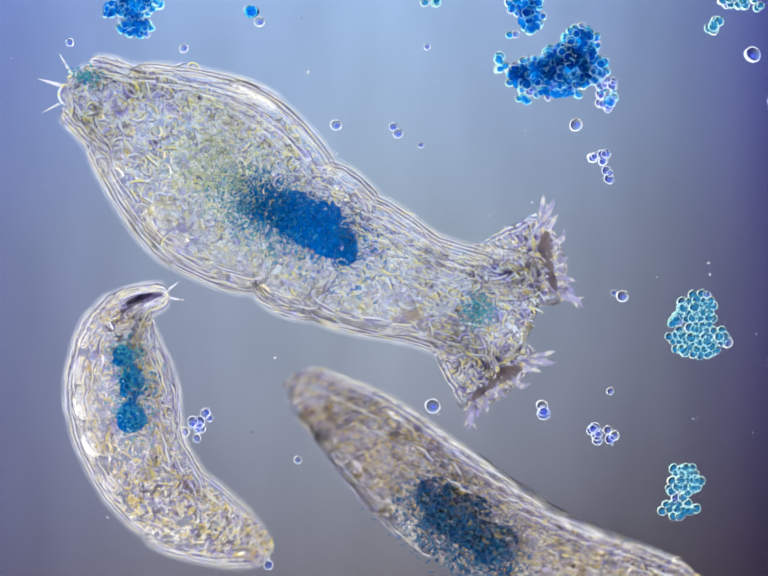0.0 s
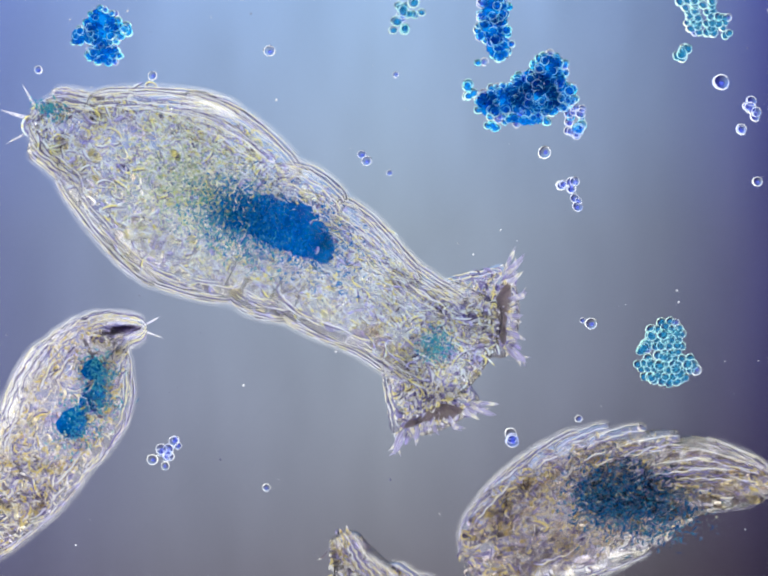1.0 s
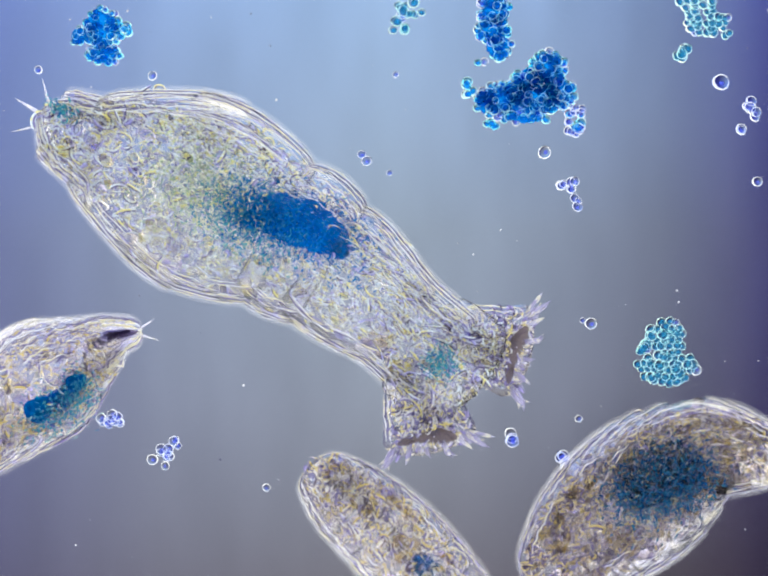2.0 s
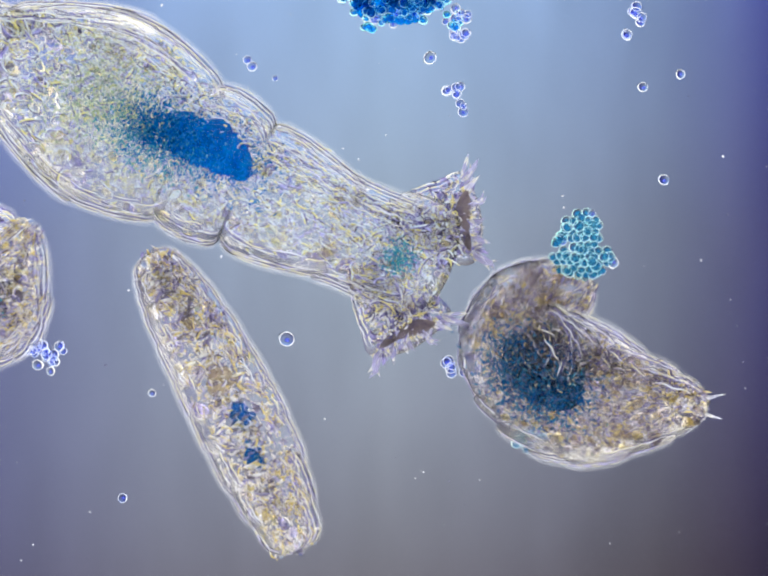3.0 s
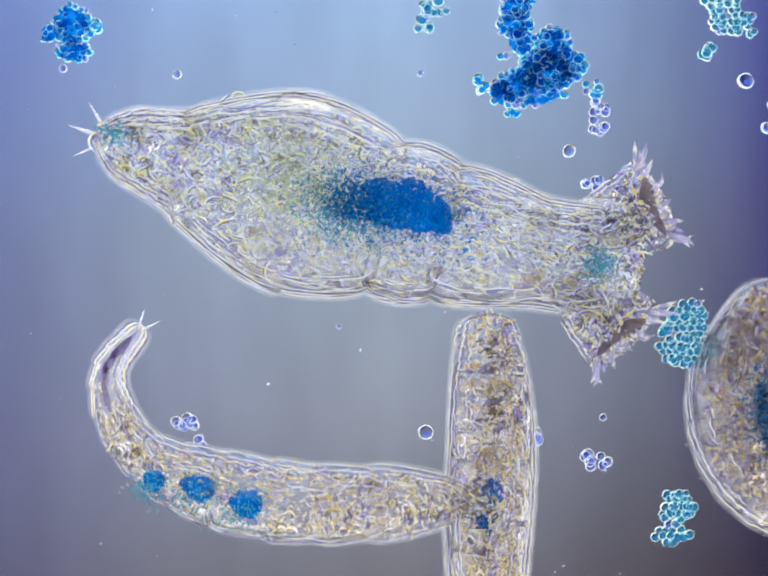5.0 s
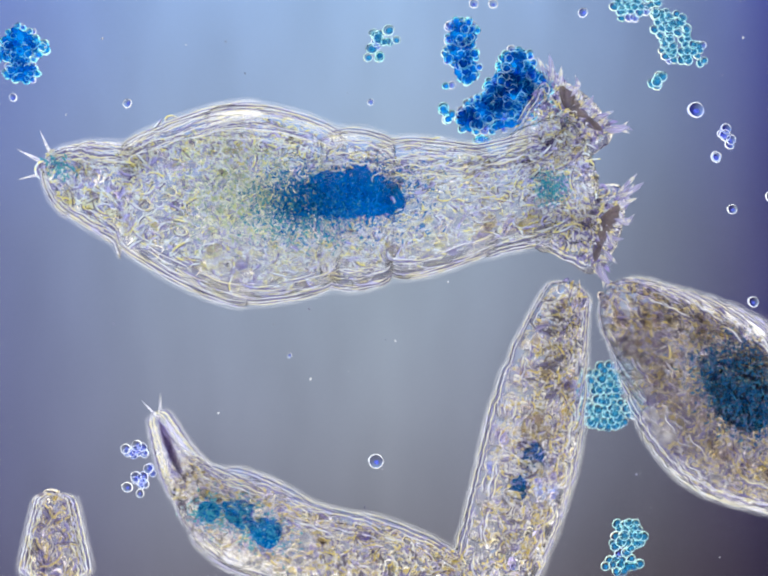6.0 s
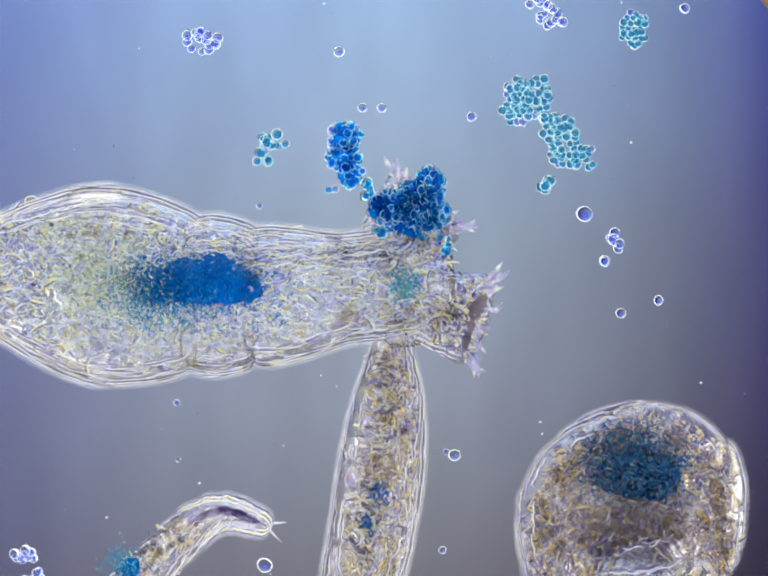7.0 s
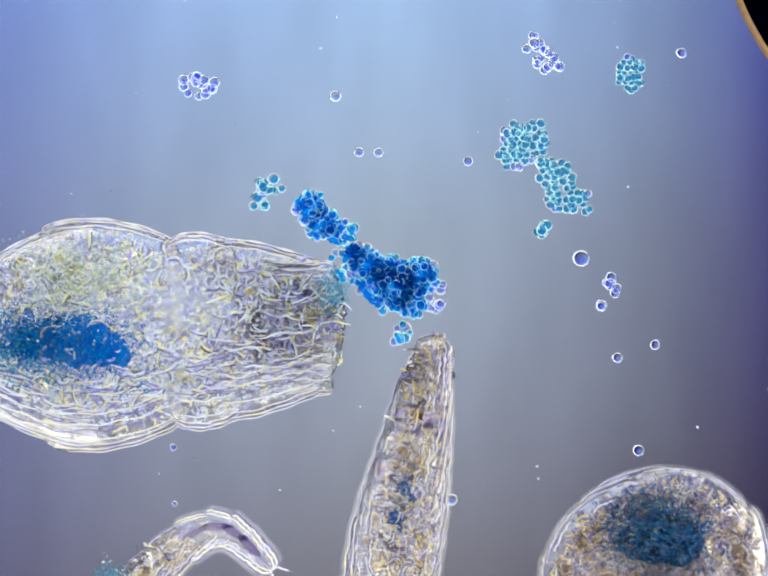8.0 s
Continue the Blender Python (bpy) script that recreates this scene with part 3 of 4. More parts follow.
big.at(4.0, (315, 172), (450, 215), (845, 405), (960, 460), (1140, 510), (1358, 498))
big.at(4.2, (325, 168), (452, 220), (842, 410), (960, 458), (1150, 495), (1343, 464))
big.at(5.3, (135, 325, 50), (320, 380), (725, 460), (865, 485), (1055, 530), (1242, 578))
big.at(5.5, (115, 330, 50), (270, 368), (685, 435), (822, 455), (1005, 500), (1197, 548))
big.at(6.0, (98, 335, 50), (265, 400), (676, 430), (785, 432), (998, 410), (1198, 362))
big.at(6.2, (5, 452, 50), (200, 518), (605, 542), (720, 542), (938, 535), (1118, 498))
big.at(6.5, (-75, 540, 50), (118, 553), (530, 575), (640, 580), (840, 580), (1038, 558))
big.at(7.0, (-200, 545), (-18, 560), (392, 602), (515, 608), (705, 590), (913, 566))
big.at(7.3, (-330, 620), (-145, 640), (265, 690), (388, 685), (575, 622), (773, 607))
big.at(7.5, (-350, 610), (-172, 620), (235, 640), (355, 640), (520, 612), (723, 597))
big.at(7.7, (-290, 660), (-110, 655, 112), (300, 648, 184), (425, 645, 172), (540, 640, 126), (580, 640, 124))
big.at(8.0, (-235, 690), (-60, 690, 112), (355, 678, 184), (485, 672, 176), (600, 668, 138), (636, 670, 124))
big.build()

# a smaller rotifer: spur end, foot, foot's root, belly, chest, neck, head
left = Animal("slender_rotifer", "slender pale rotifer with a bent foot and spurs", 0.036,
              [(0.0, 0.34), (0.27, 0.6), (0.53, 0.86), (0.79, 1.14), (1.06, 1.44), (1.36, 1.76), (1.68, 2.14), (2.04, 2.65), (2.5, 3.2), (3.05, 3.75), (3.6, 4.3), (4.15, 5.0), (4.85, 6.0)],
              [24, 38, 84, 116, 104, 88, 50], 0.5, SKIN_PALE, FLECK_CREAM, 11, 1 / 36, sparse=((1.9, 4.2),), clear=1.4, ridges=0.45, curl=0.9)
left.at(0.0, (325, 605), (270, 625), (235, 690), (245, 800), (270, 925), (355, 1045), (545, 1135))
left.at(0.2, (325, 610), (265, 630), (240, 700), (240, 810), (255, 920), (285, 1050), (350, 1230))
left.at(0.5, (335, 615), (280, 628), (225, 690), (212, 785, 122), (170, 920), (110, 1015), (0, 1120))
left.at(0.8, (270, 665), (215, 680), (175, 720), (150, 820), (110, 930), (60, 1020), (-40, 1130))
left.at(1.0, (278, 672), (228, 680, 42), (180, 720), (150, 800, 126), (85, 910, 108), (20, 1010, 95), (-50, 1110))
left.at(1.5, (272, 672), (226, 685, 42), (168, 725), (105, 800, 128), (40, 890, 110), (-20, 960), (-90, 1040))
left.at(2.0, (268, 680), (222, 690, 44), (160, 730, 90), (90, 772, 128), (10, 830, 115), (-60, 890), (-150, 960))
left.at(2.2, (140, 590), (90, 600), (20, 640), (-20, 700), (-100, 760), (-170, 810), (-250, 870))
left.at(3.3, (10, 450), (-100, 430), (-170, 520), (-90, 660), (40, 650), (130, 560), (190, 430))
left.at(3.5, (145, 530), (40, 510), (-60, 600), (50, 690), (170, 690), (270, 610), (370, 490))
left.at(3.8, (180, 535), (50, 525), (0, 640), (130, 700), (280, 690), (420, 630), (580, 590))
left.at(4.0, (425, 525), (275, 580), (245, 690, 58), (370, 745, 85), (520, 750, 85), (680, 705, 68), (880, 655))
left.at(4.2, (420, 565), (300, 610), (300, 730, 58), (440, 795, 85), (600, 800, 85), (760, 755, 68), (960, 710))
left.at(5.3, (210, 712), (160, 840), (252, 1005, 54), (400, 1080, 84), (600, 1125, 86), (760, 1140, 78), (960, 1150))
left.at(5.5, (205, 715), (138, 835), (232, 1000, 54), (370, 1085, 86), (550, 1140, 88), (720, 1165, 80), (920, 1185))
left.at(6.0, (322, 850, 22), (362, 945, 42), (412, 1010, 62), (490, 1065, 105), (620, 1115, 90), (760, 1135, 78), (920, 1160))
left.at(6.2, (430, 1010), (450, 1060, 48), (470, 1110, 78), (520, 1180, 100), (600, 1240), (700, 1260), (820, 1270))
left.at(6.5, (650, 1050), (560, 1090), (460, 1180, 42), (380, 1270, 80), (300, 1360), (250, 1440), (200, 1520))
left.at(7.0, (545, 1075), (440, 1050), (330, 1140, 48), (250, 1260, 80), (220, 1380), (200, 1480), (180, 1580))
left.at(7.3, (470, 1125), (370, 1085), (240, 1155, 45), (160, 1270, 80), (130, 1390), (110, 1490), (90, 1590))
left.at(7.5, (465, 1110), (360, 1075), (220, 1155, 45), (140, 1270, 80), (110, 1390), (90, 1490), (70, 1590))
left.at(7.7, (490, 1130), (400, 1070), (270, 1130, 45), (190, 1250, 80), (150, 1370), (130, 1470), (110, 1570))
left.at(8.0, (558, 1165), (440, 1078), (300, 1180, 48), (250, 1280, 80), (210, 1400), (190, 1500), (170, 1600))
left.build()

# the upright one: head, neck, chest, belly, tail
upright = Animal("striped_rotifer", "straight translucent rotifer with ringed body", 0.034,
                 [(0.0, 0.45), (0.35, 0.8), (0.7, 1.15), (1.05, 1.55), (1.45, 1.95), (1.85, 2.35), (2.25, 2.75), (2.65, 3.2), (3.1, 3.6), (3.5, 4.0)],
                 [42, 70, 88, 92, 75], 0.55, SKIN_PALE, FLECK_CREAM, 23, 1 / 40, sparse=((1.7, 3.2),), ridges=0.45, curl=0.8)
upright.at(0.0, (790, 1300), (890, 1310), (1040, 1370), (1190, 1450), (1340, 1510))
upright.at(0.5, (755, 1140), (850, 1155, 55), (1000, 1215), (1150, 1290), (1300, 1350))
upright.at(0.8, (650, 1155, 35), (720, 1195, 50), (840, 1270), (950, 1350), (1080, 1450))
upright.at(1.0, (705, 1105, 35), (735, 1170, 45), (840, 1260), (950, 1340), (1080, 1430))
upright.at(1.5, (705, 1025, 35), (770, 1085, 65), (880, 1175, 85), (990, 1265), (1120, 1370))
upright.at(2.0, (645, 965, 50), (700, 1015, 84), (810, 1110, 100), (900, 1220, 100), (1000, 1330))
upright.at(2.2, (450, 855, 50), (560, 820, 75), (720, 930, 92), (830, 1080), (900, 1200))
upright.at(3.3, (295, 450, 42), (310, 560, 72), (370, 740, 92), (450, 930, 92), (530, 1130, 52))
upright.at(3.5, (455, 500, 50), (497, 620, 88), (535, 800, 98), (582, 960, 98), (638, 1150, 62))
upright.at(3.8, (600, 650, 58), (610, 740, 95), (640, 880, 105), (670, 1010, 100), (695, 1160, 55))
upright.at(4.0, (880, 690, 58), (890, 780, 85), (905, 930, 106), (925, 1060, 110), (935, 1190, 90))
upright.at(4.2, (965, 690, 58), (970, 800, 85), (960, 950, 104), (960, 1080, 112), (970, 1210, 90))
upright.at(5.3, (975, 630, 60), (990, 770, 75), (1000, 920, 80), (990, 1080, 75), (980, 1230, 70))
upright.at(5.5, (945, 600, 52), (962, 740, 80), (975, 900, 80), (980, 1060, 78), (970, 1220, 74))
upright.at(6.0, (1165, 585, 42), (1130, 700, 68), (1095, 860, 95), (1065, 1000, 95), (1000, 1200, 85))
upright.at(6.2, (1008, 660, 38), (1015, 770, 65), (1015, 940, 82), (1000, 1090, 90), (960, 1250, 90))
upright.at(6.5, (865, 712, 35), (895, 810, 60), (930, 940, 76), (935, 1080, 88), (930, 1230, 90))
upright.at(7.0, (800, 690, 35), (795, 800, 65), (780, 940, 85), (760, 1080, 85), (730, 1220, 80))
upright.at(7.3, (735, 778, 35), (720, 865, 65), (705, 980, 80), (695, 1110, 92), (690, 1230, 90))
upright.at(7.5, (793, 725, 28), (770, 820, 58), (745, 960, 75), (725, 1090, 90), (700, 1220, 90))
upright.at(7.7, (835, 718, 30), (808, 800, 60), (785, 920, 72), (765, 1060, 88), (745, 1200, 92))
upright.at(8.0, (890, 700, 35), (870, 790, 55), (845, 930, 75), (815, 1070, 90), (790, 1220, 95))
upright.build()

# the stout one: head, chest, belly, hind belly, foot
stout = Animal("stout_rotifer", "stout buff rotifer with dark blue gut", 0.08,
               [(0.0, 0.5)] + [(0.3 + 0.3 * i, 0.65 + 0.3 * i) for i in range(10)] + [(3.3, 3.7), (3.6, 4.0)],
               [60, 120, 150, 150, 62], 0.5, SKIN_BUFF, FLECK_BUFF, 31, 1 / 44, 1.6, 0.35, 0.92, shade=0.5, ridges=0.2, curl=0.35, coarse=1.2)
stout.at(0.0, (625, 790, 52), (750, 885, 95), (900, 1015, 118), (1110, 1120, 92), (1400, 1185, 45))
stout.at(0.2, (470, 925, 40), (640, 935, 95), (900, 1000, 105), (1200, 1080, 95), (1480, 1100, 50))
stout.at(0.5, (572, 905, 66), (720, 958, 108), (1010, 995, 124), (1270, 1025, 98), (1500, 1030, 48))
stout.at(0.8, (890, 1070, 75), (1000, 1050, 120), (1180, 1030, 150), (1340, 1020, 100), (1500, 1000, 55))
stout.at(1.0, (990, 1130, 80), (1080, 1080, 130), (1230, 1010, 145), (1400, 970, 80), (1520, 980, 60))
stout.at(1.5, (1190, 1190, 80), (1235, 1090, 140), (1310, 985, 178), (1400, 905, 130), (1560, 930, 55))
stout.at(2.0, (1120, 1180, 80), (1200, 1090, 130), (1310, 1000, 150), (1420, 920, 110), (1560, 930, 70))
stout.at(2.2, (930, 1110, 80), (1020, 1060, 130), (1190, 970, 150), (1350, 920, 90), (1520, 920, 50))
stout.at(3.3, (1300, 430, 55), (1150, 510, 95), (1055, 680, 112), (1190, 815, 165), (1400, 835, 45))
stout.at(3.5, (1490, 540, 55), (1330, 595, 95), (1212, 770, 112), (1340, 895, 165), (1535, 910, 45))
stout.at(3.8, (1700, 640, 60), (1480, 680, 100), (1340, 760, 130), (1380, 920, 155), (1600, 980, 70))
stout.at(4.0, (1950, 675, 60), (1740, 715, 100), (1610, 795, 130), (1630, 925, 155), (1790, 1015, 70))
stout.at(4.2, (1960, 680, 60), (1750, 720, 100), (1620, 800, 130), (1640, 930, 155), (1800, 1020, 70))
stout.at(5.3, (1400, 600, 75), (1450, 700, 110), (1510, 830, 165), (1600, 950, 165), (1740, 1060, 70))
stout.at(5.5, (1330, 600, 70), (1390, 700, 110), (1470, 830, 165), (1560, 960, 165), (1700, 1080, 70))
stout.at(6.0, (1270, 620, 60), (1350, 690, 110), (1450, 790, 165), (1530, 880, 165), (1680, 1000, 70))
stout.at(6.2, (1180, 950, 80), (1200, 870, 122), (1340, 885, 165), (1450, 945, 165), (1500, 1100, 72))
stout.at(6.5, (1145, 1147, 80), (1175, 1012, 130), (1260, 972, 178), (1360, 972, 160), (1423, 1117, 72))
stout.at(7.0, (1150, 1185, 80), (1180, 1050, 130), (1265, 1010, 178), (1365, 1010, 160), (1428, 1155, 72))
stout.at(7.3, (1090, 1230, 80), (1120, 1095, 130), (1205, 1055, 178), (1305, 1055, 160), (1368, 1200, 72))
stout.at(7.5, (1108, 1239, 80), (1138, 1104, 130), (1223, 1064, 178), (1323, 1064, 160), (1386, 1209, 72))
stout.at(7.7, (1140, 1261, 80), (1170, 1126, 130), (1255, 1086, 178), (1355, 1086, 160), (1418, 1231, 72))
stout.at(8.0, (1196, 1317, 80), (1226, 1182, 130), (1311, 1142, 178), (1411, 1142, 160), (1474, 1287, 72))
stout.build()

# one more that only shows its head for a moment
peeping = Animal("small_rotifer", "small buff rotifer that shows its head", 0.034,
                 [(0.0, 0.5), (0.4, 0.95), (0.85, 1.4), (1.3, 2.0)], [38, 55, 75], 0.6, SKIN_BUFF, FLECK_BUFF, 41, 1 / 45)
peeping.at(0.0, (150, 1500), (150, 1580), (150, 1680))
peeping.at(5.5, (90, 1260), (100, 1330), (110, 1430))
peeping.at(6.0, (110, 1015), (110, 1085), (110, 1180))
peeping.at(6.2, (35, 1115), (30, 1180), (20, 1270))
peeping.at(8.0, (-120, 1300), (-125, 1370), (-135, 1460))
peeping.build()

rng = random.Random(7)
trunk = big.rings[2][0]
gut = gut_part(big.root, 0, 0, 240 * U, 96 * U, GUT, 26 * U, rng, 6)


def tame(r):
    """A bell-shaped number that keeps within 1.8."""
    return (r.random() + r.random() + r.random() - 1.5) * 1.7


def grains(parent, name, count, x, y, w, h, lift, mat, size, label):
    """Fine grains in a soft-edged patch inside the body."""
    r = random.Random(count)
    return part(name, flecks(name, count, lambda: Vector((x + w * tame(r), y + h * tame(r), lift + r.uniform(-0.02, 0.02))), size * U, mat, r, 0.0), parent, label, "stuff")


grains(gut, "gut_grain", 2300, -0.036, -0.014, 66 * U, 40 * U, 0.0, FLECK_TEAL, 9, "teal grains round the gut")
level(grains(trunk, "food_grain", 1700, 0.048, 0.008, 74 * U, 62 * U, 0.060, FLECK_OLIVE, 10, "olive green food grains"))
grains(gut, "stained_fringe", 1500, 0.006, -0.004, 86 * U, 44 * U, 0.012, FLECK_BLUE, 10, "blue stained grains on the gut")
grains(gut, "stained_fringe", 800, -0.036, -0.008, 36 * U, 30 * U, 0.004, FLECK_BLUE, 10, "blue stained grains on the gut")
level(grains(big.rings[0][0], "gut_grain", 110, -0.002, 0.010, 18 * U, 11 * U, 0.028, FLECK_TEAL, 11, "teal grains in the foot"))
level(grains(big.rings[-2][0], "gut_grain", 380, 72 * U, 0.0, 19 * U, 19 * U, 0.060, FLECK_TEAL, 8, "teal grains in the head"))
spurs(big.rings[0][0], -0.005, 92 * U, 0.8, SPUR, 3)
spurs(left.rings[0][0], -0.004, 56 * U, 0.9, SPUR)
spurs(upright.rings[-1][0], 0.004, -60 * U, 0.5, SPUR)
spurs(stout.rings[-1][0], 0.004, -110 * U, 0.8, SPUR)
for u, y, length, width, mat in ((2.3, -0.003, 46, 44, GUT), (3.05, 0.006, 76, 54, GUT), (3.4, 0.003, 72, 60, GUT)):
    level(gut_part(left.ring_at(u), 0, y, length * U, width * U, mat, 0, rng, 0, 0.026))
    level(grains(left.ring_at(u), "gut_grain", 300, 0.0, y, (36 if u > 2.5 else 22) * U, (26 if u > 2.5 else 18) * U, 0.038, FLECK_TEAL, 10, "teal grains round the gut"))
for u in (0.45, 0.7, 0.97, 1.25):
    gut_part(left.ring_at(u), 0, 0.002, 64 * U, 20 * U, FOOT_CORE, 0, rng, 0, 0.006, "foot_core")


def bands(ring, count, reach, seed):
    """Bent muscle bands that lie across the body."""
    r = random.Random(seed)
    verts, faces = [], []
    for _ in range(count):
        q = math.pi / 2 + r.gauss(0, 0.35)
        along = Vector((math.cos(q), math.sin(q), 0))
        c = Vector((r.uniform(-45, 45) * U, r.gauss(0, reach * 0.4) * U, r.uniform(30, 50) * U))
        s = r.uniform(12, 38) * U
        crescent(verts, faces, c, along, along.cross(Vector((0, 0, 1))), s, r.uniform(4, 9) * U, r.uniform(-0.35, 0.35))
    level(part("muscle_band", mesh_of("muscle_band", verts, faces, BAND), ring, "dark violet bands across the body", "stuff"))


for i, row in enumerate(upright.rings[1:9]):
    bands(row[0], 26, 46, i)
for i, u in enumerate((1.9, 4.4, 5.2)):
    bands(left.ring_at(u), 26, 52, 20 + i)
level(gut_part(upright.ring_at(2.0), 0, 0, 62 * U, 66 * U, MASTAX, 0, rng, 0, 0.008, "mastax"))
level(gut_part(upright.ring_at(2.6), 0, 0.002, 60 * U, 46 * U, GUT_DARK, 0, rng, 0, 0.012))
level(gut_part(upright.ring_at(3.0), 0, -0.002, 60 * U, 40 * U, GUT_DARK, 0, rng, 0, 0.012))
level(gut_part(upright.ring_at(1.2), 0, 0.0, 70 * U, 26 * U, MASTAX, 0, rng, 0, 0.012, "gullet"))
for u, y, length, width in ((2.0, 0.010, 110, 96), (2.3, 0.008, 140, 116), (2.6, 0.004, 120, 100)):
    level(gut_part(stout.ring_at(u), 0, y, length * U, width * U, GUT_DARK, 0, rng, 0, 0.026))
    level(grains(stout.ring_at(u), "gut_grain", 720, 0.0, y, 52 * U, 44 * U, 0.044, FLECK_SLATE, 13, "dark blue grains of the gut"))


# the large one's ciliated lobes
def lobe(parent, free):
    vs, fs = lathe([(-170 * U, 50 * U), (-130 * U, 68 * U), (-90 * U, 76 * U), (-50 * U, 82 * U), (-18 * U, 88 * U), (-4 * U, 90 * U), (8 * U, 80 * U), (18 * U, 58 * U), (24 * U, 32 * U), (26 * U, 6 * U)], 28, 1.0, 0.5, 0.16)
    ob = part("corona_lobe", mesh_of("corona_lobe", vs, fs, SKIN_PALE), parent, "pale lobe ringed with cilia")
    ob.visible_shadow = False
    r = random.Random(5)

    def inside():
        f = r.random()
        q, s = r.uniform(0, 6.28), math.sqrt(r.random())
        rad = (60 + 26 * f) * U * s
        return Vector(((-165 + 167 * f + 20 * math.cos(1.57 * s) * f) * U, rad * math.cos(q), 0.5 * rad * math.sin(q)))
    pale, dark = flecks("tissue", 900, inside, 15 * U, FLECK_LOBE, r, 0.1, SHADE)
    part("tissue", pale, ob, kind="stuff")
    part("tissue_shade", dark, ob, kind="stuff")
    vesicles(ob, 130, inside, 3.5, 10, VESICLE, r)

    def above():
        p = inside()
        return Vector((p.x, p.y * 0.85, abs(p.z) + 3 * U))
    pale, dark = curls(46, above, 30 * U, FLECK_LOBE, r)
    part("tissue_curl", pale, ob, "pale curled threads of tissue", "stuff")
    part("curl_shade", dark, ob, "violet edges painted as relief on the curled threads", "stuff")
    # violet flecks paint shadows on the lobe
    part("fold_shade", flecks("fold_shade", 60, lambda: Vector((r.uniform(-70, 20) * U, r.uniform(-80, 80) * U, r.uniform(0.0, 42) * U)), 24 * U, SHADE, r, 0.0), ob, "violet flecks painted as the lobe's shadows", "stuff")
    verts, faces = [], []
    rims, lines = ([], []), ([], [])
    for hand in (free,):
        for inset, w, (vs, fs) in ((-1, 2.8, rims), (8, 3.0, rims), (3, 2.2, lines), (13, 2.2, lines)):
            rib(vs, fs, [Vector((x * U, hand * (y - inset) * U, (4 + 1.5 * max(inset, 0)) * U)) for x, y in ((-110, 73), (-90, 75), (-70, 80), (-50, 80), (-34, 85), (-18, 86))], w * U)
    part("skin_edge", mesh_of("skin_edge", *rims, EDGE), ob, "bright edge light painted along the skin, with fold lines", "stuff")
    part("skin_line", mesh_of("skin_line", *lines, LINE), ob, "dark line along the skin", "stuff")
    groove = gut_part(ob, -12 * U, -4 * U, 124 * U, 28 * U, GROOVE, 10 * U, r, 84, 34 * U, "groove")
    grains(groove, "groove_rim", 40, -26 * U, 0.0, 4 * U, 34 * U, 36 * U, FLECK_LOBE, 14, "pale rim of the groove")
    for k in range(60):
        q = 2 * math.pi * k / 60 + r.uniform(-0.1, 0.1)
        blade = k % 4 == 0
        out = Vector((0.5 + 0.8 * r.random(), math.cos(q), 0.5 * math.sin(q))).normalized()
        reach = r.uniform(40, 64) if blade else r.uniform(18, 32)
        c = Vector(((6 - 12 * r.random()) * U, 80 * U * math.cos(q), 40 * U * math.sin(q))) + out * reach * 0.42 * U
        side = out.cross(Vector((0.2, 0.1, 1))).normalized()
        crescent(verts, faces, c, out, side, reach * U, (r.uniform(7, 11) if blade else r.uniform(3, 5)) * U, r.uniform(-0.15, 0.2))
    part("cilia", mesh_of("cilia", verts, faces, CILIA), ob, "beating lash-like cilia", "stuff")
    return ob


LOBES = [lobe(big.root, 1), lobe(big.root, -1)]
LOBE_SPOTS = []


def lobes(t, x1, y1, x2, y2):
    LOBE_SPOTS.append((t, spot(x1, y1, t), spot(x2, y2, t)))


def lobe_rows(n):
    """The poses of one lobe: it points away from the collar."""
    rows = []
    for t, line in zip(big.times, big.lines):
        k = max(i for i, row in enumerate(LOBE_SPOTS) if row[0] <= t + 1e-6)
        t0, t1 = LOBE_SPOTS[k], LOBE_SPOTS[min(k + 1, len(LOBE_SPOTS) - 1)]
        p = t0[n].lerp(t1[n], (t - t0[0]) / (t1[0] - t0[0]) if t1[0] > t0[0] else 0.0)
        d = p - follow(line, 4.1)
        if t < 7.6:
            p = p + d.normalized() * 12 * U
        rows.append((t, pose(p.x, p.y, big.z - (0.03 if t > 7.6 else 0.0), 0, 0, math.degrees(math.atan2(d.y, d.x)))))
    return rows


lobes(0.0, 1110, 530, 1010, 770)
lobes(0.2, 1140, 560, 985, 790)
lobes(0.5, 1110, 560, 1010, 760)
lobes(0.8, 1040, 610, 905, 840)
lobes(1.0, 1020, 635, 885, 840)
lobes(1.5, 1070, 620, 930, 850)
lobes(2.0, 1045, 715, 875, 885)
lobes(2.2, 970, 585, 830, 770)
lobes(3.3, 975, 440, 875, 680)
lobes(3.5, 1155, 495, 1010, 745)
lobes(3.8, 1200, 430, 1125, 680)
lobes(4.0, 1365, 350, 1380, 635)
lobes(4.2, 1330, 330, 1350, 600)
lobes(5.3, 1290, 460, 1200, 710)
lobes(5.5, 1250, 440, 1140, 670)
lobes(6.0, 1170, 230, 1225, 470)
lobes(6.2, 1090, 360, 1150, 610)
lobes(6.5, 1035, 440, 1040, 680)
lobes(7.0, 860, 430, 960, 650)
lobes(7.3, 645, 500, 800, 650)
lobes(7.5, 630, 510, 700, 660)
lobes(7.7, 480, 612, 480, 672)
lobes(8.0, 520, 640, 520, 690)


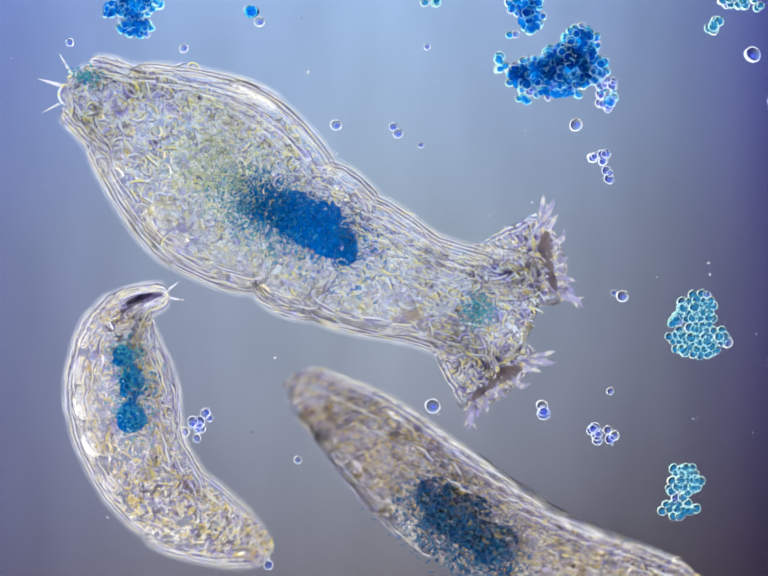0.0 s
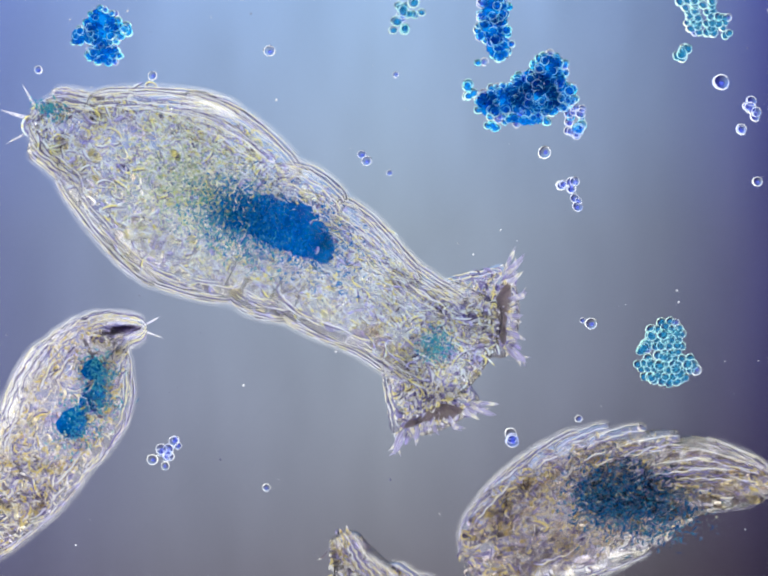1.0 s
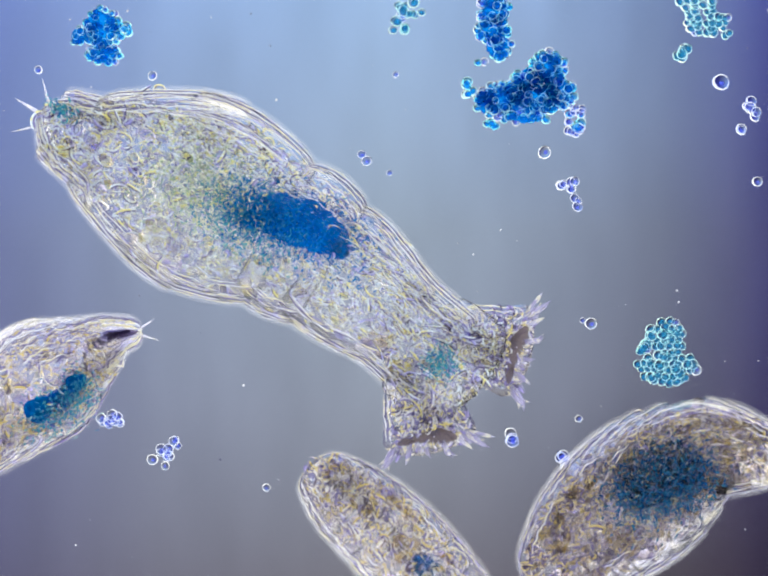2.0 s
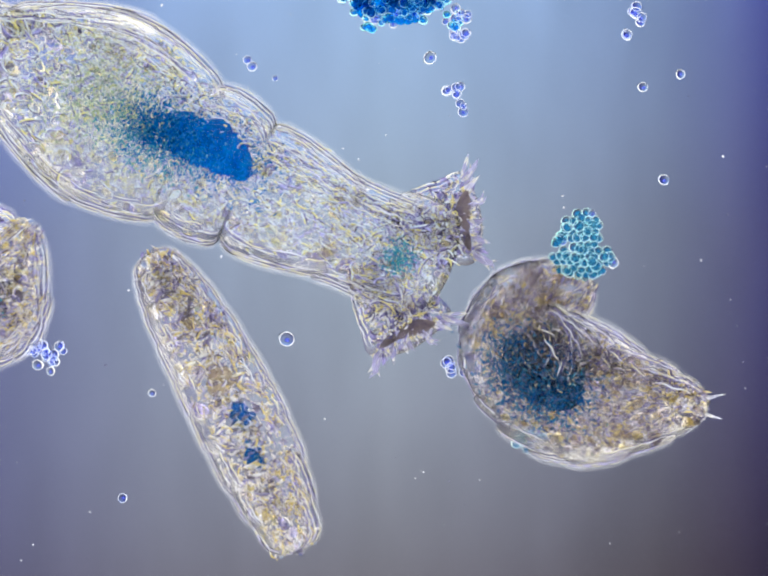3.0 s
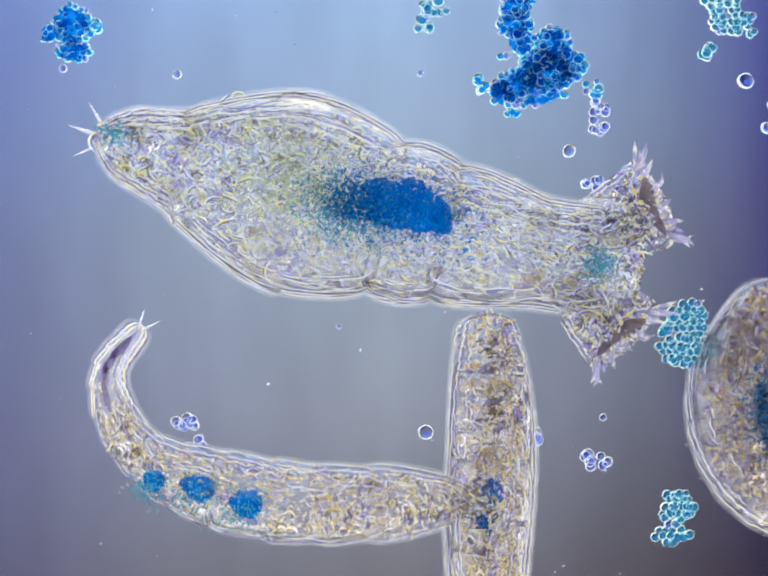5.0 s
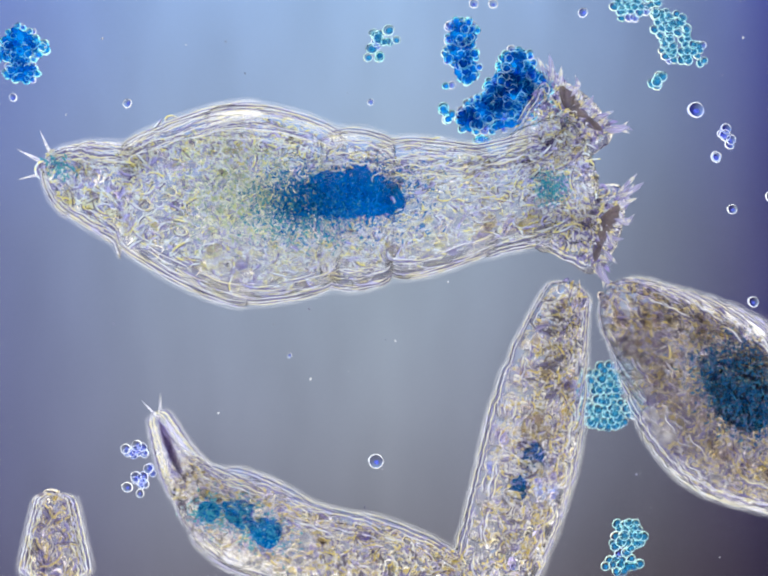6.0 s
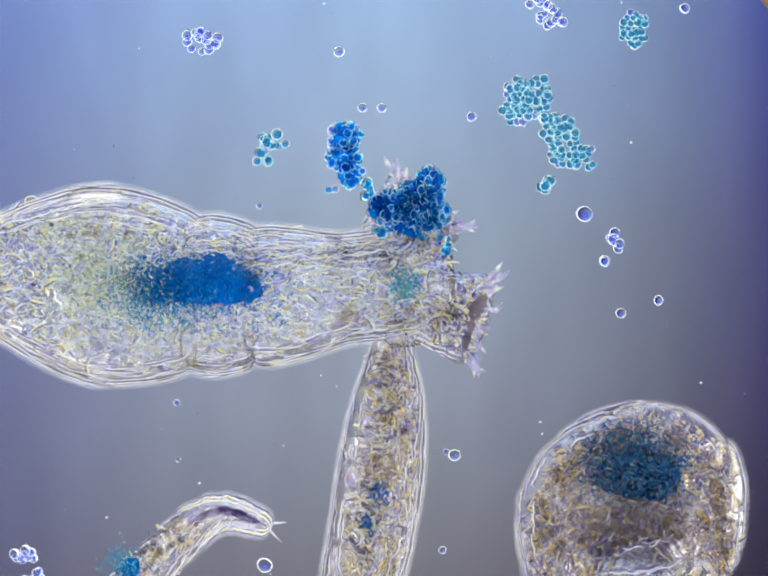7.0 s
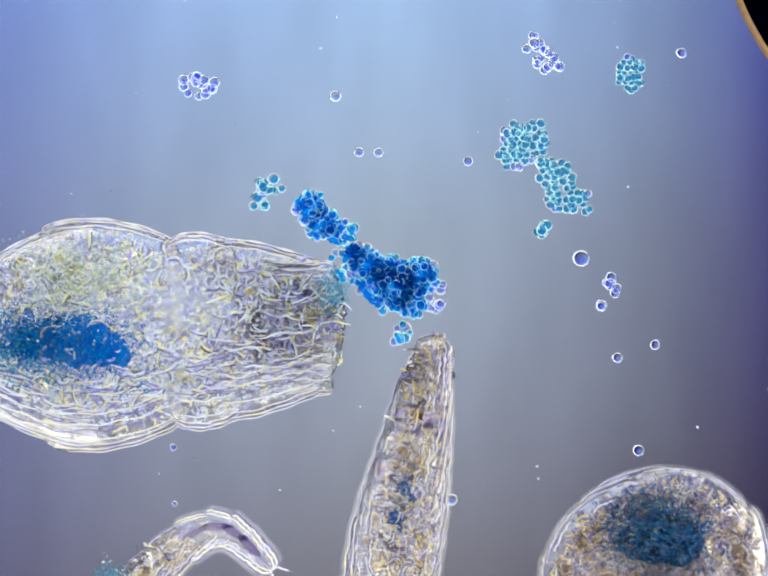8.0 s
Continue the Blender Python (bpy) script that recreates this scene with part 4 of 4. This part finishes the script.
# ---- algae ----
def cell_mesh(name, mat, core, seed, inner=1.0, glinted=True, glint=None, thick=0.15):
    r = random.Random(seed)
    bm = bmesh.new()
    bmesh.ops.create_icosphere(bm, subdivisions=2, radius=1.0)
    for v in bm.verts:
        w = 1 + 0.12 * noise.noise(v.co * 1.3 + Vector((seed, 0, 0)))
        v.co = Vector((v.co.x * 1.08 * w, v.co.y * 0.95 * w, v.co.z * 0.85 * w))
    outer = len(bm.faces)
    bmesh.ops.create_icosphere(bm, subdivisions=1, radius=r.uniform(0.48, 0.6) * inner, matrix=Matrix.Translation((0.1, -0.12, 0.05)) @ Matrix.Diagonal((1.1, 0.9, 0.8, 1)))
    me = bpy.data.meshes.new(name)
    bm.to_mesh(me)
    bm.free()
    # a pale piece of the wall paints the cell's bright crescent of light
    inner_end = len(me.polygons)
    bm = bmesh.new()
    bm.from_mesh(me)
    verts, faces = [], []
    if glinted:
        span = 2 * math.pi if glinted == "ring" else 2.2
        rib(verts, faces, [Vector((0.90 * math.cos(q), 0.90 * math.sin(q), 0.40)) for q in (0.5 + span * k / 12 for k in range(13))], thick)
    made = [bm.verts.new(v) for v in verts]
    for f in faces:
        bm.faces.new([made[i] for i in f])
    bm.to_mesh(me)
    bm.free()
    me.materials.append(mat)
    me.materials.append(core)
    me.materials.append(glint or WALL_GLINT)
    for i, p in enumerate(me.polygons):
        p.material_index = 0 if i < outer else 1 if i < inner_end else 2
    me.shade_smooth()
    return me


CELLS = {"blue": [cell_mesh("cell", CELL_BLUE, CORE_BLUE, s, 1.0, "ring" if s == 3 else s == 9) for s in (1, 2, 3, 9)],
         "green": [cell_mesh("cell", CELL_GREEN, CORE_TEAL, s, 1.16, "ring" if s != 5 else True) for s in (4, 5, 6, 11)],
         "clear": [cell_mesh("cell", CELL_CLEAR, CORE_VIOLET, s, 0.70, "ring", WALL_GLINT_CLEAR, 0.14) for s in (7, 8, 12)]}


def clump(name, label, x, y, blobs, size, hue, seed, layers=3.0):
    """Round cells packed over overlapping patches: rows of plan x, y, half-width, half-height, count."""
    r = random.Random(seed)
    root = thing(name, label, "algae", "algae on the slide")
    root.location = spot(x, y)
    if hue == "blue":
        for bx, by, w, h, count in blobs:
            if count > 9:
                bm = bmesh.new()
                bmesh.ops.create_icosphere(bm, subdivisions=3, radius=1.0)
                for v in bm.verts:
                    g = 0.82 + 0.35 * noise.noise(v.co * 2.2 + Vector((bx, by, seed)))
                    v.co = Vector((v.co.x * w * g * U, v.co.y * h * g * U, (v.co.z * 0.6 + 0.62) * size * g * U))
                me = bpy.data.meshes.new("jelly")
                bm.to_mesh(me)
                bm.free()
                me.materials.append(JELLY)
                me.shade_smooth()
                part("jelly", me, root, "stained jelly that holds the cells").location = (bx * U, -by * U, 0)
    def cell(x, y, z, k, kind):
        ob = part("cell", r.choice(CELLS[kind]), root)
        ob.visible_shadow = False
        ob.matrix_local = Matrix.Translation((x * U, -y * U, z)) @ Matrix.Rotation(r.gauss(0, 0.7), 4, "Z") @ Matrix.Scale(k, 4)

    packed = [b for b in blobs if hue == "green" and b[4] > 9]
    step = size * 1.32
    for row in range(-12, 13):
        for col in range(-12, 13):
            x, y = (col + 0.5 * (row % 2)) * step + r.gauss(0, 2.0), row * step * 0.84 + r.gauss(0, 2.0)
            near = min((((x - bx) / w) ** 2 + ((y - by) / h) ** 2 for bx, by, w, h, _ in packed), default=9.0)
            if near < 1.15 and r.random() < 0.95:
                k = size * r.uniform(0.8, 1.1) * U
                cell(x, y, 0.85 * k + 0.9 * k * max(0.0, 1 - near) + 0.6 * k * r.random(), k, "clear" if near > 0.95 and r.random() < 0.3 else "green")
    for bx, by, w, h, count in blobs:
        if (bx, by, w, h, count) in packed:
            continue
        for n in range(int(count * 1.3)):
            q, s = r.uniform(0, 2 * math.pi), r.random() ** 0.42 * 1.05
            k = size * r.uniform(0.75, 1.25) * U
            lift = (0.5 * r.random() + 0.5) * max(0.0, 1 - s * 0.8) * layers * size * U
            cell(bx + w * s * math.cos(q), by + h * s * math.sin(q), 0.85 * k + lift, k, "clear" if s > 0.93 and hue != "clear" and n % 2 else hue)
    return root


main = clump("algae_clump", "dense cobalt blue clump of round algae cells", 1075, 185,
             [(-45, 18, 50, 32, 66), (22, 8, 58, 40, 90), (50, -45, 34, 36, 50), (14, -22, 34, 26, 30), (74, 5, 30, 32, 26), (-80, 25, 20, 24, 12), (-65, 62, 12, 14, 5), (-5, 56, 54, 8, 12), (-118, -4, 14, 14, 5), (105, 65, 14, 24, 7)], 9, "blue", 1)
upper = clump("algae_clump", "blue clump of round algae cells in a strand", 1012, 45,
              [(0, -30, 32, 30, 34), (-2, 8, 34, 26, 26), (8, 42, 30, 26, 18), (-28, 72, 8, 8, 2)], 9, "blue", 2)
corner = clump("algae_clump", "dark blue clump of algae cells", 200, 70, [(0, -20, 40, 40, 50), (5, 35, 34, 22, 30), (-45, -5, 20, 18, 10), (45, -15, 18, 14, 8)], 8, "blue", 3)
green = clump("algae_clump", "teal green clump of algae cells in rows", 1365, 720, [(0, -30, 40, 36, 26), (5, 30, 58, 32, 34), (-50, -10, 14, 12, 5)], 11, "green", 4)
clump("algae_clump", "loose pale teal clump of algae cells", 1367, -73, [(0, -14, 46, 38, 44), (-26, 26, 34, 20, 16), (30, 25, 18, 24, 6)], 10, "green", 5)
clump("algae_clump", "loose pale teal clump of algae cells", 1437, 17, [(-5, -20, 36, 40, 34), (12, 20, 46, 26, 28), (-30, 85, 24, 14, 5), (62, 52, 12, 12, 2)], 10, "green", 6)
clump("algae_clump", "small teal clump of algae cells", 1330, 1067, [(10, -20, 36, 34, 16), (-5, 35, 40, 18, 10)], 11, "green", 7)
clump("algae_clump", "small teal clump of algae cells", 1583, -221, [(0, 0, 28, 34, 22)], 9, "green", 8)
clump("algae_clump", "pale blue striped clump of algae cells", 697, -196, [(-10, 0, 34, 24, 14)], 10, "clear", 9)
clump("algae_clump", "short chain of violet blue algae cells", 1395, -250, [(-15, -30, 16, 20, 5), (8, 0, 22, 26, 8), (30, 22, 20, 8, 3)], 10, "clear", 10)
clump("algae_clump", "few teal algae cells", 834, 22, [(5, -15, 26, 22, 9), (-20, 22, 20, 14, 5)], 10, "green", 11)
clump("algae_clump", "few pale algae cells", 1183, 382, [(-8, -5, 26, 12, 6), (4, 26, 10, 12, 3)], 10, "clear", 12)
clump("algae_clump", "few violet blue algae cells", 1538, 240, [(5, -20, 14, 20, 4), (-5, 18, 12, 10, 2)], 11, "clear", 13)
clump("algae_clump", "few violet blue algae cells", 1174, 236, [(5, -22, 16, 22, 6), (0, 18, 18, 16, 5)], 10, "clear", 14)
bunch = clump("algae_clump", "bunch of pale algae cells", 225, 857, [(0, 0, 26, 14, 8)], 10, "clear", 15)
clump("algae_clump", "few pale algae cells", 1170, 945, [(0, 0, 26, 16, 7)], 10, "clear", 16)
clump("algae_clump", "pair of bright algae cells", 1052, 896, [(0, 0, 8, 14, 3)], 12, "clear", 17)
clump("algae_clump", "pale detritus of clear cells", 332, 926, [(-10, 12, 22, 22, 7), (16, -18, 12, 10, 3)], 10, "clear", 18)
for i, (x, y, s) in enumerate([(747, 325, 11), (738, 312, 9), (795, 350, 7), (1116, 308, 13), (808, 147, 10), (1212, 662, 12), (1195, 655, 7), (1187, 857, 11), (70, 137, 10),
                               (305, 150, 10), (1557, 368, 15), (1599, 560, 14), (1480, 162, 16), (972, -173, 11), (1247, -38, 11), (1062, -56, 10), (1022, -56, 10),
                               (637, 554, 11), (1688, -261, 11), (1883, 432, 13), (819, 888, 15), (479, 1218, 14), (1633, 341, 11), (640, 670, 8), (540, 1000, 8)]):
    clump("algae_cell", "single clear round algae cell", x, y, [(0, 0, 1, 1, 1)], s * 0.88, "clear", 50 + i, 0.0)
drifter = clump("algae_cell", "single bright drifting algae cell", 620, 307, [(0, 0, 1, 1, 1)], 11, "clear", 90, 0.0)
rising = clump("algae_clump", "blue pair of drifting algae cells", 450, 87, [(0, 0, 12, 20, 4)], 12, "blue", 91)


def debris():
    r = random.Random(77)
    verts, faces = [], []
    for _ in range(260):
        c = spot(r.uniform(-300, 1950), r.uniform(-500, 1400), z=0.004 + 0.02 * r.random())
        q = r.uniform(0, 6.28)
        along = Vector((math.cos(q), math.sin(q), 0))
        s = r.choice((2, 2, 3, 3, 4, 5, 7)) * U
        crescent(verts, faces, c, along, along.cross(Vector((0, 0, 1))), s, s * 0.6, r.uniform(-0.2, 0.2))
    tagged(new("fine_debris", mesh_of("fine_debris", verts, faces, DUST)), "fine pale specks drifting over the slide", "debris", kind="stuff")


debris()


# ---- the air bubble at the edge ----
def bubble():
    # a lens of air with bevelled edges; a black ring above paints its lightless band
    vs, fs = lathe([(0.0, 0.004), (0.0, 0.209), (0.0, 0.2095), (0.0415, 0.2445), (0.043, 0.2445), (0.0845, 0.2095), (0.0845, 0.209), (0.0845, 0.004)], 160)
    ob = new("air_bubble", mesh_of("air_bubble", [(y, z, x) for x, y, z in vs], fs, BUBBLE, False))
    ob.location = spot(2364, -598, z=0.004)
    # an added tan ring paints the fringe of light at the bubble's edge
    vs, fs = lathe([(0.086, 0.2462), (0.0885, 0.2470), (0.089, 0.2490), (0.088, 0.2515), (0.086, 0.2522), (0.084, 0.2490), (0.086, 0.2462)], 160, wobble=0.0, close=(False, False))
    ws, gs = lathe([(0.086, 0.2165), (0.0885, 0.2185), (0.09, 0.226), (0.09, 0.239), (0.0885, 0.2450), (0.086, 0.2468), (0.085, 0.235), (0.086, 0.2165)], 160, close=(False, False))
    part("dark_rim", mesh_of("dark_rim", [(y, z, x) for x, y, z in ws], gs, RIM_SHADE), ob, "black band painted as the bubble's shaded rim")
    part("dried_rim", mesh_of("dried_rim", [(y, z, x) for x, y, z in vs], fs, TAN_FRINGE), ob, "tan fringe of light painted round the bubble")
    return tagged(ob, "large round air bubble with a black rim", "air bubble")


bubble()


def drift(ob, *rows):
    """Key a thing from rows of seconds, plan x and y on the slide, its turn in degrees, its height and its tilt."""
    out = []
    for t, x, y, *more in rows:
        turn, height, tilt = (more + [0, 0, 0])[:3]
        out.append((t, Matrix.Translation(spot(x, y, z=height)) @ pose(0, 0, 0, 0, tilt, 0) @ pose(0, 0, 0, 0, 0, turn)))
    walk(ob, stretch(out))


def motions():
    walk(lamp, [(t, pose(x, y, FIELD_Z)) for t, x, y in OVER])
    for animal in (big, left, upright, stout, peeping):
        animal.move()
    last = {7.7: (spot(104, 690, 7.7), -12), 8.0: (spot(163, 690, 8.0), -12)}
    rows = []
    for k, t in enumerate(big.times):
        if t in last:
            p, turn = last[t]
            rows.append((t, pose(p.x, p.y, big.z + 0.04, 0, 0, turn)))
        elif t < 7.6:
            rows.append((t, big.pose_at(k, 1.0, 2.0, 1.5, big.widths, level=True) @ pose(0.094, 0.014, 0.05)))
    walk(gut, rows)
    for n, ob in enumerate(LOBES):
        walk(ob, lobe_rows(n + 1))
    drift(main, (0, 1075, 185), (2.0, 1073, 180), (3.5, 1045, 170, 4), (4.2, 1044, 168, 4), (5.5, 1050, 135, 20), (6.0, 1072, 143, 20, 0.08), (6.5, 1112, 160, 8, 0.15, 28), (7.0, 1107, 148, -10, 0.16, 42), (7.3, 1068, 174, -60, 0.14, 38), (7.5, 1058, 206, -56, 0.11, 30), (7.7, 1068, 206, -46, 0.045, 14), (8.0, 1079, 196, -45, 0.02, 6))
    drift(upper, (0, 1012, 45), (2.0, 1012, 45), (5.5, 1005, 35), (6.5, 990, 37), (7.0, 986, 36), (7.3, 973, 40), (7.5, 968, 45, 10), (7.7, 935, 86, 35), (8.0, 941, 81, 40))
    drift(corner, (0, 200, 70), (2.0, 200, 70), (4.2, 112, 100), (5.5, 82, 50))
    drift(green, (0, 1365, 720), (2.0, 1365, 720), (2.2, 1360, 716), (3.3, 1429, 693, 0, 0.13), (3.8, 1412, 694, 0, 0.1), (4.2, 1379, 708, 0, 0.05), (5.3, 1318, 679, 0, 0.04), (5.5, 1280, 700, 0, 0.02), (6.0, 1288, 753, 0, 0.02), (6.2, 1341, 839, 15, 0.06), (6.5, 1462, 890, 30, 0.0), (7.0, 1570, 910, 40, 0.0))
    drift(bunch, (0, 200, 850), (2.0, 222, 856), (3.5, 329, 920), (5.5, 325, 855), (6.2, 325, 864))
    drift(drifter, (0, 620, 307), (0.2, 600, 267), (0.5, 584, 207), (0.8, 553, 122), (1.0, 547, 97), (1.5, 500, 10), (2.0, 460, -70), (3.2, 400, -600))
    drift(rising, (0, 450, 87), (0.2, 470, 82), (0.5, 506, 57), (0.8, 490, 0), (1.5, 470, -90), (3.2, 400, -700))


motions()
